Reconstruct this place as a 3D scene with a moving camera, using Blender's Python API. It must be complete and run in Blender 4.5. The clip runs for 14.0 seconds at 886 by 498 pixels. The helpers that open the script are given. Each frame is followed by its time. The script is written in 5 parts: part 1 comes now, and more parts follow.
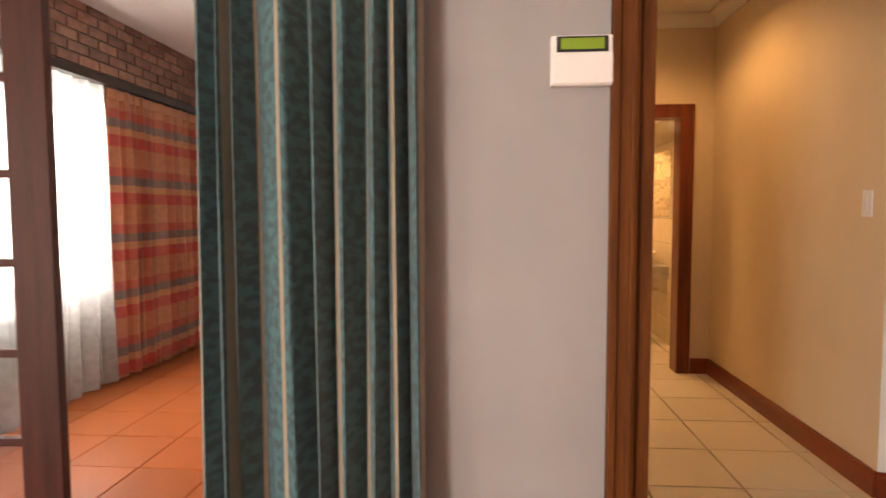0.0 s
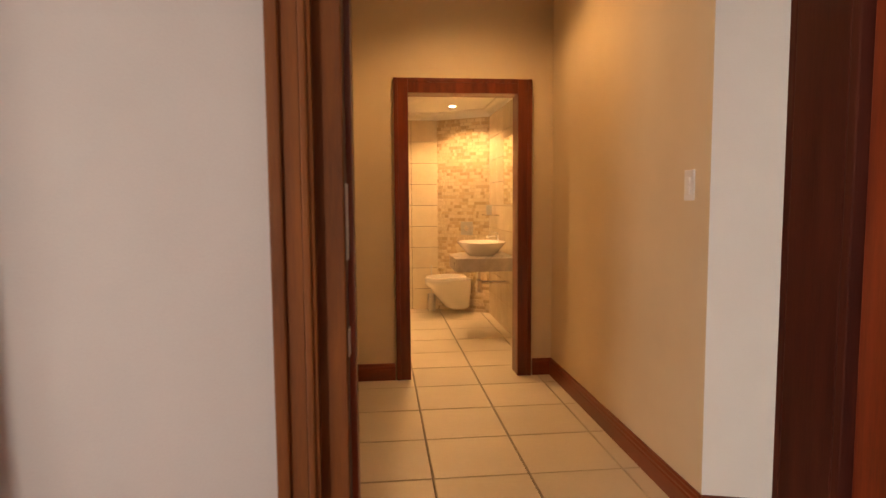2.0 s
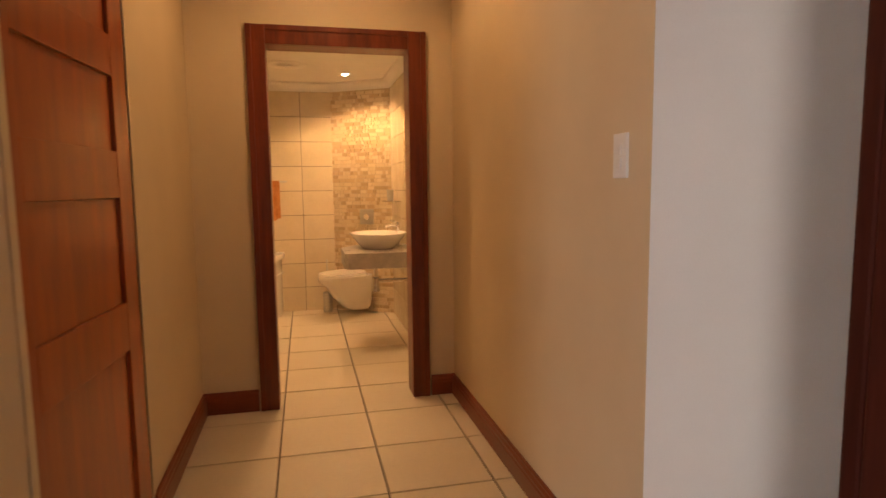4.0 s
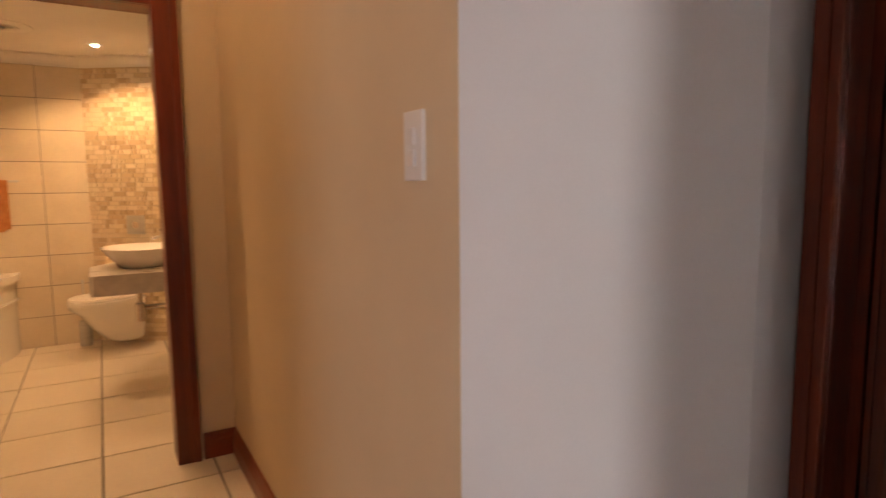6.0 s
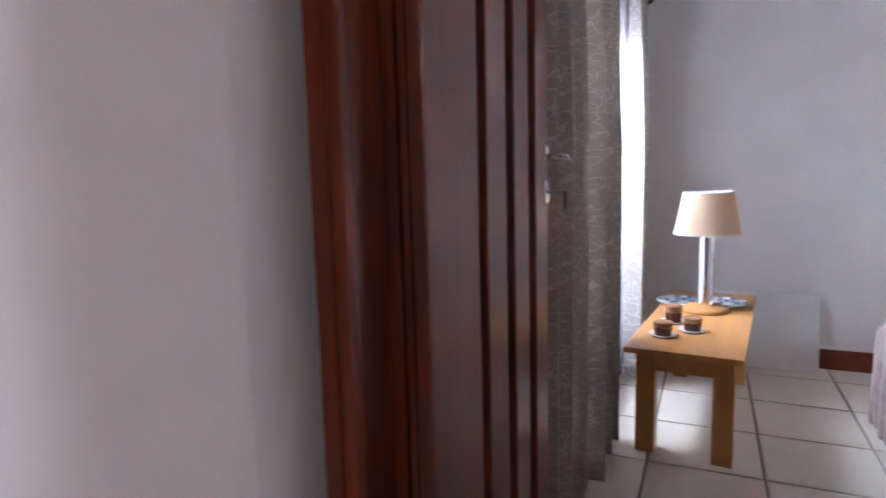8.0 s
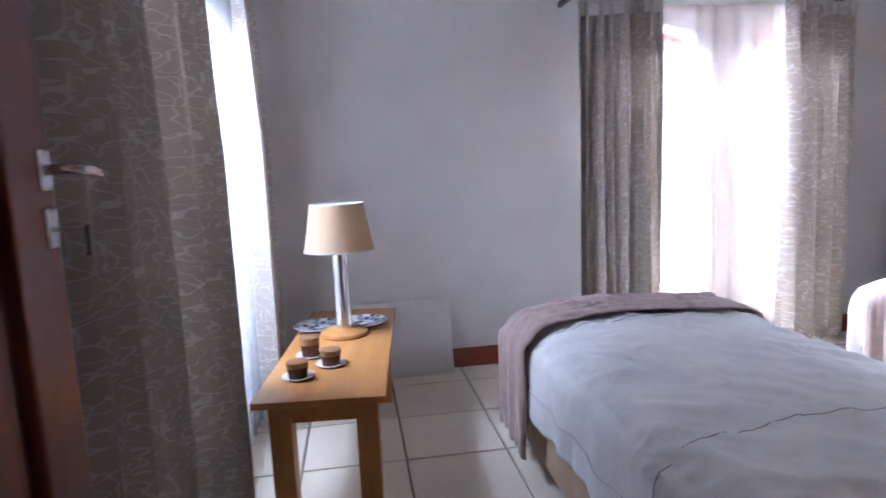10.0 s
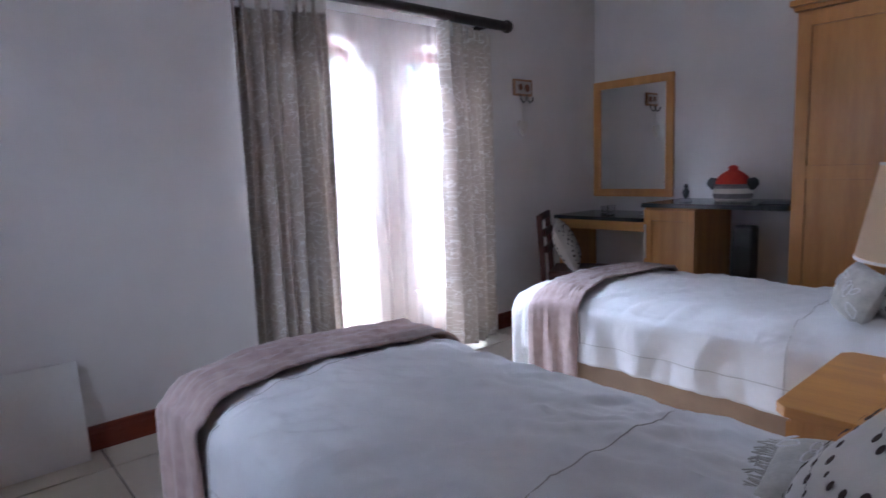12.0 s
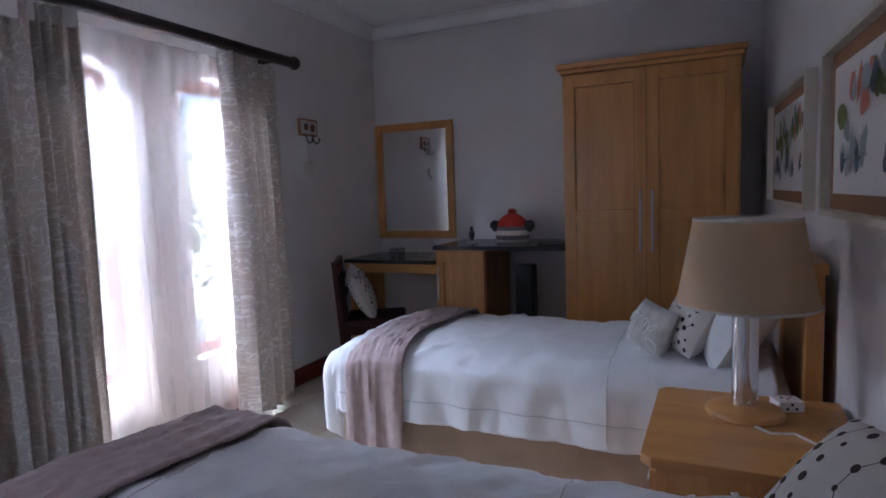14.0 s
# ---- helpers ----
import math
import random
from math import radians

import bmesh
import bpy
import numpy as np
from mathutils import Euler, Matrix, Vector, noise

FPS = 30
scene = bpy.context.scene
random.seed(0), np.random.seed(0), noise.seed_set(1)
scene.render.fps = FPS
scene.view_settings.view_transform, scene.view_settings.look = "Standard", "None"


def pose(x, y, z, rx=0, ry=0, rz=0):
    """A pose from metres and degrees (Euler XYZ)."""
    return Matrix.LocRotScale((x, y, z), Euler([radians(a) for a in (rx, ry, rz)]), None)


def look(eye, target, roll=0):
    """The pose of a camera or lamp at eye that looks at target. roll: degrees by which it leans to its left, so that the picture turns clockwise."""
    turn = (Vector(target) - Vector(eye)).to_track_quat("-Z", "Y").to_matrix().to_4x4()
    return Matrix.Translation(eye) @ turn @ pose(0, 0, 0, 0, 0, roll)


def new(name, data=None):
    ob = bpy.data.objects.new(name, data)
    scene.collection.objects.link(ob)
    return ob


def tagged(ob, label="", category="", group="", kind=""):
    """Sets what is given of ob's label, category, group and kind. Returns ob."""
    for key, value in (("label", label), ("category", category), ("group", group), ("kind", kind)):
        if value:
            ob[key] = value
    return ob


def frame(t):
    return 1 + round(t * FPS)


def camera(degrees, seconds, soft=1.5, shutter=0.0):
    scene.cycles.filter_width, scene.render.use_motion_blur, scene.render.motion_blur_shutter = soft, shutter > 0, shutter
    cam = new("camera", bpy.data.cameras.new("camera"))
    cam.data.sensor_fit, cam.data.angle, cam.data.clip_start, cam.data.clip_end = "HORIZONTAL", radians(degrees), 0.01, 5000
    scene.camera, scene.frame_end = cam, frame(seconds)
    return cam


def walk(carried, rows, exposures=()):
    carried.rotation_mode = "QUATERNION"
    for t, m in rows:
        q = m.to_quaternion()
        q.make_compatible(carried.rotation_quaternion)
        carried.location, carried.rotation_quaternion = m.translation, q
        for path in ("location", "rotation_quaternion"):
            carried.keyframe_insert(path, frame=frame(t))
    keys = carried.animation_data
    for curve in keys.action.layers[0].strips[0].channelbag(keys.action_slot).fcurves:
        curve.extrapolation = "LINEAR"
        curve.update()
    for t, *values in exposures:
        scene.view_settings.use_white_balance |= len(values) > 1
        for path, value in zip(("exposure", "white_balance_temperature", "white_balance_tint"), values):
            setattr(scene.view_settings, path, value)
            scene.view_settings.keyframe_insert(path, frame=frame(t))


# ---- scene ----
cam = camera(73.8, 14.0, shutter=0.4)
PATH = [
    (0, (0.268, 0.609, 1.295), (0.116, 2.599, 1.166), -0.2),
    (0.5, (0.4, 0.74, 1.273), (0.358, 2.736, 1.145), -0.3),
    (1, (0.554, 0.918, 1.273), (0.603, 2.912, 1.136), -0.4),
    (1.5, (0.716, 1.089, 1.279), (0.845, 3.08, 1.134), -0.4),
    (2, (0.786, 1.232, 1.267), (0.995, 3.215, 1.105), -0.4),
    (4.3, (1.217, 2.106, 1.244), (1.728, 4.028, 1.028), -0.5),
    (4.5, (1.253, 2.178, 1.245), (1.811, 4.086, 1.027), -0.4),
    (5, (1.333, 2.327, 1.246), (2.036, 4.186, 1.027), -0.4),
    (5.5, (1.392, 2.421, 1.246), (2.234, 4.222, 1.026), -0.5),
    (6, (1.523, 2.536, 1.256), (2.518, 4.257, 1.037), -0.6),
    (6.5, (1.655, 2.588, 1.25), (2.894, 4.146, 1.052), -0.2),
    (7, (1.812, 2.62, 1.215), (3.283, 3.964, 1.039), -1.7),
    (7.5, (1.914, 2.664, 1.234), (3.574, 3.756, 1.001), -1.2),
    (8, (2.044, 2.687, 1.241), (3.852, 3.505, 0.989), -1.5),
    (8.5, (2.2, 2.673, 1.258), (4.113, 3.198, 1.0), -1.9),
    (9, (2.35, 2.632, 1.267), (4.319, 2.856, 0.999), -2.2),
    (9.2, (2.385, 2.624, 1.264), (4.363, 2.74, 0.992), -2.3),
    (11.3, (2.955, 2.579, 1.249), (4.687, 1.612, 0.993), -2.3),
    (11.5, (2.99, 2.559, 1.251), (4.656, 1.483, 0.99), -2.2),
    (12, (3.051, 2.499, 1.269), (4.545, 1.198, 0.997), -2.2),
    (12.5, (3.126, 2.472, 1.289), (4.441, 0.99, 1.014), -2.5),
    (13, (3.258, 2.479, 1.312), (4.388, 0.851, 1.042), -2.3),
    (13.5, (3.36, 2.493, 1.341), (4.334, 0.764, 1.091), -2.2),
    (14, (3.423, 2.487, 1.346), (4.269, 0.684, 1.158), -2.1),
]
walk(cam, [(t, look(eye, target, roll)) for t, eye, target, roll in PATH],
     [(0.0, 2.65, 7900, 10), (2.0, 2.55, 8000, 10), (5.0, 2.25, 6900, 13), (6.5, 2.4, 6500, 15), (7.0, 2.7, 6150, 16), (7.5, 2.85, 5850, 16), (8.5, 3.15, 5500, 17), (9.0, 3.1, 5450, 17), (11.5, 2.18, 5400, 17), (13.0, 1.85, 5350, 17), (14.0, 1.45, 5350, 17)])

# ---- world and light ----
world = bpy.data.worlds.new("sky")
scene.world = world
world.use_nodes = True
_sky = world.node_tree.nodes.new("ShaderNodeTexSky")
_sky.sky_type, _sky.sun_disc = "NISHITA", False
_sky.sun_elevation, _sky.sun_rotation = radians(59), radians(77)
_bg = world.node_tree.nodes["Background"]
_bg.inputs["Strength"].default_value = 0.12
world.node_tree.links.new(_sky.outputs[0], _bg.inputs[0])


def lamp(name, kind, energy, colour, m, size=None, size_y=None, **more):
    data = bpy.data.lights.new(name, kind)
    data.energy, data.color = energy, colour
    if kind == "AREA":
        data.shape, data.size, data.size_y = "RECTANGLE", size, size_y or size
    elif kind == "SUN":
        data.angle = size
    else:
        data.shadow_soft_size = size
    if kind == "SPOT":
        data.spot_size, data.spot_blend = radians(more.get("cone", 90)), 0.6
    ob = new(name, data)
    ob.matrix_world = m
    return ob


SUN_FROM = Vector((0.50, 0.12, 0.86))
lamp("sun", "SUN", 5.0, (1, 0.95, 0.87), look(SUN_FROM * 20, (0, 0, 0)), radians(0.5))
DAY = (0.80, 0.88, 1.0)
WARM = (1.0, 0.57, 0.26)
lamp("east_window_skylight", "AREA", 130, DAY, look((6.95, 0.66, 2.42), (4.6, 0.5, 0.6)), 0.6, 0.5)
lamp("east_window_skylight", "AREA", 150, DAY, look((6.95, -0.22, 2.42), (4.7, -1.4, 0.9)), 0.6, 0.5)
lamp("north_window_skylight", "AREA", 50, DAY, look((4.95, 4.0, 2.42), (4.3, 1.6, 0.6)), 1.3, 0.5)
lamp("sunroom_window_daylight", "AREA", 18, (0.95, 0.96, 1.0), look((-2.8, 4.12, 1.42), (0.0, 4.0, 1.0)), 1.2, 1.25)
lamp("patio_daylight", "AREA", 35, (1.0, 0.93, 0.94), look((-2.95, -3.1, 1.2), (1.2, 2.28, 1.2)), 0.9, 2.1)
# added weak fill from out of view, lifts the dark band on the splay
lamp("unseen_west_fill", "AREA", 7.5, (1.0, 0.91, 0.88), look((-4.35, -1.6, 1.2), (2.4, 2.4, 1.2)), 1.6, 2.1)
lamp("hall_downlight_glow", "SPOT", 6.8, WARM, pose(1.35, 4.55, 2.73), 0.05, cone=150)
lamp("bathroom_downlight_glow", "SPOT", 12, WARM, pose(1.56, 7.53, 2.235), 0.04, cone=140)
lamp("bathroom_downlight_glow", "SPOT", 12, WARM, pose(1.1, 6.3, 2.235), 0.04, cone=150)

# ---- materials ----
def _mat(name):
    m = bpy.data.materials.new(name)
    m.use_nodes = True
    return m, m.node_tree, m.node_tree.nodes["Principled BSDF"]


def surface(name, low, high, rough=0.5, scale=8.0, stretch=(1, 1, 1), bump=0.1, fine=60.0, metal=0.0, per_object=0.0, spread=0.1, sheen=0.0, coat=0.0):
    """Two colours mixed by coarse and fine noise, with roughness variation and relief."""
    m, tree, bsdf = _mat(name)
    n, l = tree.nodes, tree.links
    coord, mapping = n.new("ShaderNodeTexCoord"), n.new("ShaderNodeMapping")
    mapping.inputs["Scale"].default_value = stretch
    l.new(coord.outputs["Object"], mapping.inputs["Vector"])
    big, small = n.new("ShaderNodeTexNoise"), n.new("ShaderNodeTexNoise")
    big.inputs["Scale"].default_value, small.inputs["Scale"].default_value = scale, fine
    big.inputs["Detail"].default_value, small.inputs["Detail"].default_value = 4, 3
    for t in (big, small):
        l.new(mapping.outputs[0], t.inputs["Vector"])
    both = n.new("ShaderNodeMath")
    both.operation, both.inputs[1].default_value = "MULTIPLY_ADD", 0.35
    l.new(small.outputs["Fac"], both.inputs[0])
    l.new(big.outputs["Fac"], both.inputs[2])
    ramp = n.new("ShaderNodeValToRGB")
    ramp.color_ramp.elements[0].position, ramp.color_ramp.elements[1].position = 0.45, 0.9
    ramp.color_ramp.elements[0].color, ramp.color_ramp.elements[1].color = (*low, 1), (*high, 1)
    l.new(both.outputs[0], ramp.inputs["Fac"])
    colour = ramp.outputs["Color"]
    if per_object:
        place, shift = n.new("ShaderNodeObjectInfo"), n.new("ShaderNodeVectorMath")
        l.new(mapping.outputs[0], shift.inputs[0])
        l.new(place.outputs["Location"], shift.inputs[1])
        for t in (big, small):
            l.new(shift.outputs[0], t.inputs["Vector"])
        info, hsv, span = n.new("ShaderNodeObjectInfo"), n.new("ShaderNodeHueSaturation"), n.new("ShaderNodeMapRange")
        span.inputs["To Min"].default_value, span.inputs["To Max"].default_value = 1 - per_object, 1 + per_object
        l.new(info.outputs["Random"], span.inputs["Value"])
        l.new(span.outputs[0], hsv.inputs["Value"])
        l.new(colour, hsv.inputs["Color"])
        colour = hsv.outputs["Color"]
    l.new(colour, bsdf.inputs["Base Color"])
    rr = n.new("ShaderNodeMapRange")
    rr.inputs["To Min"].default_value, rr.inputs["To Max"].default_value = max(rough - spread, 0.02), min(rough + spread, 1)
    l.new(big.outputs["Fac"], rr.inputs["Value"])
    l.new(rr.outputs[0], bsdf.inputs["Roughness"])
    bsdf.inputs["Metallic"].default_value = metal
    if sheen:
        bsdf.inputs["Sheen Weight"].default_value = sheen
    if coat:
        bsdf.inputs["Coat Weight"].default_value, bsdf.inputs["Coat Roughness"].default_value = coat, 0.12
    if bump:
        b = n.new("ShaderNodeBump")
        b.inputs["Strength"].default_value, b.inputs["Distance"].default_value = bump, 0.004
        l.new(both.outputs[0], b.inputs["Height"])
        l.new(b.outputs[0], bsdf.inputs["Normal"])
    return m


PAINT = surface("wall_paint", (0.66, 0.63, 0.61), (0.73, 0.70, 0.68), 0.6, 2.5, bump=0.12, fine=220, spread=0.05)
# colour lowered to stand in for the weaker daylight beside the hall doorway
LIV_SHADED_PAINT = surface("shade_darkened_living_paint", (0.31, 0.305, 0.305), (0.355, 0.35, 0.35), 0.6, 2.5, bump=0.12, fine=220, spread=0.05)
WHITE_PAINT = surface("white_wall_paint", (0.80, 0.775, 0.76), (0.85, 0.825, 0.81), 0.6, 2.5, bump=0.12, fine=220, spread=0.05)
HALL_PAINT = surface("hall_paint", (0.64, 0.52, 0.36), (0.70, 0.58, 0.41), 0.55, 2.5, bump=0.12, fine=220, spread=0.05)
CEIL = surface("ceiling_paint", (0.74, 0.73, 0.72), (0.8, 0.79, 0.78), 0.8, 2, bump=0.05, fine=150)
TILE = surface("floor_tile", (0.64, 0.57, 0.46), (0.71, 0.64, 0.53), 0.42, 2.2, bump=0.015, fine=40, per_object=0.04, spread=0.08)
GROUT = surface("tile_grout", (0.14, 0.115, 0.09), (0.22, 0.185, 0.15), 0.9, 10, bump=0.2)
TERRA = surface("terracotta_tile", (0.47, 0.125, 0.04), (0.57, 0.165, 0.055), 0.36, 2.5, bump=0.015, per_object=0.08)
MAHOG = surface("mahogany", (0.085, 0.013, 0.005), (0.205, 0.036, 0.012), 0.35, 3, (8, 8, 0.7), bump=0.12, fine=30, coat=0.15)
MEDWOOD = surface("brown_stained_wood", (0.065, 0.018, 0.004), (0.155, 0.05, 0.010), 0.6, 3, (8, 8, 0.7), bump=0.15, fine=30)
BEECH = surface("honey_wood", (0.47, 0.205, 0.052), (0.63, 0.31, 0.09), 0.38, 2.5, (6, 6, 0.6), bump=0.06, fine=24, coat=0.15)
BEECH_X = surface("honey_wood_lengthwise", (0.47, 0.205, 0.052), (0.63, 0.31, 0.09), 0.38, 2.5, (0.6, 6, 6), bump=0.06, fine=24, coat=0.15)
LINEN = surface("white_linen", (0.70, 0.68, 0.67), (0.80, 0.79, 0.78), 0.85, 6, bump=0.2, fine=300, sheen=0.2)
THROW = surface("taupe_throw", (0.34, 0.24, 0.215), (0.44, 0.325, 0.295), 0.95, 25, bump=0.6, fine=260, sheen=0.3)
SKIRT = surface("tan_base_cloth", (0.36, 0.25, 0.17), (0.44, 0.32, 0.22), 0.9, 8, bump=0.3, fine=300)
CHROME = surface("chrome", (0.72, 0.72, 0.74), (0.8, 0.8, 0.82), 0.14, 5, bump=0, metal=1.0, spread=0.04)
STEEL = surface("brushed_steel", (0.5, 0.5, 0.5), (0.62, 0.62, 0.62), 0.35, 5, (1, 1, 20), bump=0.05, metal=1.0)
CERAMIC = surface("white_ceramic", (0.80, 0.78, 0.75), (0.85, 0.83, 0.8), 0.12, 3, bump=0, spread=0.03)
PLASTIC = surface("white_plastic", (0.78, 0.77, 0.76), (0.84, 0.83, 0.82), 0.35, 4, bump=0.02)
BLACK = surface("black_plastic", (0.012, 0.012, 0.014), (0.03, 0.03, 0.033), 0.4, 8, bump=0.05)
GRANITE = surface("dark_granite", (0.012, 0.014, 0.018), (0.05, 0.055, 0.06), 0.15, 60, bump=0.02, fine=300)
BOARD = surface("white_board", (0.72, 0.70, 0.67), (0.78, 0.76, 0.73), 0.5, 4, bump=0.05)


# ---- mesh helpers ----
def box(bm, x0, y0, z0, x1, y1, z1, m=None):
    vs = [bm.verts.new((x, y, z)) for z in (z0, z1) for y in (y0, y1) for x in (x0, x1)]
    for f in ((0, 2, 3, 1), (4, 5, 7, 6), (0, 1, 5, 4), (2, 6, 7, 3), (0, 4, 6, 2), (1, 3, 7, 5)):
        bm.faces.new([vs[i] for i in f])
    if m is not None:
        for v in vs:
            v.co = m @ v.co
    return vs


def boxes(*items, bevel=0.0, segments=2):
    bm = bmesh.new()
    for it in items:
        box(bm, *it)
    if bevel:
        bmesh.ops.bevel(bm, geom=bm.edges[:], offset=bevel, segments=segments, profile=0.6, affect="EDGES")
    bmesh.ops.recalc_face_normals(bm, faces=bm.faces[:])
    return bm


def prism(poly, z0, z1):
    bm = bmesh.new()
    low = [bm.verts.new((x, y, z0)) for x, y in poly]
    high = [bm.verts.new((x, y, z1)) for x, y in poly]
    n = len(poly)
    bm.faces.new(low[::-1])
    bm.faces.new(high)
    for i in range(n):
        bm.faces.new((low[i], low[(i + 1) % n], high[(i + 1) % n], high[i]))
    bmesh.ops.recalc_face_normals(bm, faces=bm.faces[:])
    return bm


def lathe(profile, steps=32, sx=1.0, sy=1.0):
    """A turned body from (radius, height) pairs."""
    bm = bmesh.new()
    rings = []
    for r, z in profile:
        rings.append([bm.verts.new((r * sx * math.cos(2 * math.pi * i / steps), r * sy * math.sin(2 * math.pi * i / steps), z)) for i in range(steps)])
    for a, b in zip(rings, rings[1:]):
        for i in range(steps):
            j = (i + 1) % steps
            bm.faces.new((a[i], a[j], b[j], b[i]))
    if profile[0][0] > 1e-4:
        bm.faces.new(rings[0][::-1])
    if profile[-1][0] > 1e-4:
        bm.faces.new(rings[-1])
    bmesh.ops.remove_doubles(bm, verts=bm.verts[:], dist=1e-5)
    bmesh.ops.recalc_face_normals(bm, faces=bm.faces[:])
    return bm


def tube(points, radius, steps=10):
    """A round bar along a line of points."""
    bm = bmesh.new()
    pts = [Vector(p) for p in points]
    rings = []
    for i, p in enumerate(pts):
        d = (pts[min(i + 1, len(pts) - 1)] - pts[max(i - 1, 0)]).normalized()
        u = d.orthogonal().normalized() if i == 0 else (u - d * u.dot(d)).normalized()
        v = d.cross(u)
        rings.append([bm.verts.new(p + radius * (math.cos(a) * u + math.sin(a) * v)) for a in (2 * math.pi * k / steps for k in range(steps))])
    for a, b in zip(rings, rings[1:]):
        for i in range(steps):
            j = (i + 1) % steps
            bm.faces.new((a[i], a[j], b[j], b[i]))
    bm.faces.new(rings[0][::-1])
    bm.faces.new(rings[-1])
    bmesh.ops.recalc_face_normals(bm, faces=bm.faces[:])
    return bm


def moved(bm, m):
    bmesh.ops.transform(bm, matrix=m, verts=bm.verts[:])
    return bm


def part(name, bm, material, parent=None, label="", smooth=False):
    me = bpy.data.meshes.new(name)
    bm.to_mesh(me)
    bm.free()
    me.materials.append(material)
    if smooth:
        for p in me.polygons:
            p.use_smooth = True
        me.set_sharp_from_angle(angle=radians(38))
    ob = new(name, me)
    ob.parent = parent
    if label:
        tagged(ob, label)
    return ob


def thing(name, m, label, category, group=""):
    ob = new(name)
    ob.matrix_world = m
    ob.empty_display_size = 0.1
    return tagged(ob, label, category, group)


def structure(name, bm, material, label=""):
    return tagged(part(name, bm, material), label or name.replace("_", " "), kind="structure")


def wall(name, p0, p1, thick, height, material, openings=(), label="", z0=0.0):
    """A wall from p0 to p1 whose thickness lies to the left of that line; openings as (from, to, sill, head) along it."""
    a, b = Vector((*p0, 0)), Vector((*p1, 0))
    length = (b - a).length
    m = Matrix.Translation(a) @ Matrix.Rotation(math.atan2(b.y - a.y, b.x - a.x), 4, "Z")
    bm = bmesh.new()
    at = 0.0
    for s0, s1, lo, hi in sorted(openings):
        if s0 > at:
            box(bm, at, 0, z0, s0, thick, height)
        if lo > z0:
            box(bm, s0, 0, z0, s1, thick, lo)
        if hi < height:
            box(bm, s0, 0, hi, s1, thick, height)
        at = s1
    if at < length:
        box(bm, at, 0, z0, length, thick, height)
    bmesh.ops.remove_doubles(bm, verts=bm.verts[:], dist=1e-5)
    bmesh.ops.recalc_face_normals(bm, faces=bm.faces[:])
    ob = structure(name, bm, material, label)
    ob.matrix_world = m
    return ob


# ---- cloth, glass and patterned materials ----
def nodes_of(name):
    m, tree, bsdf = _mat(name)
    return m, tree.nodes, tree.links, bsdf, tree.nodes["Material Output"]


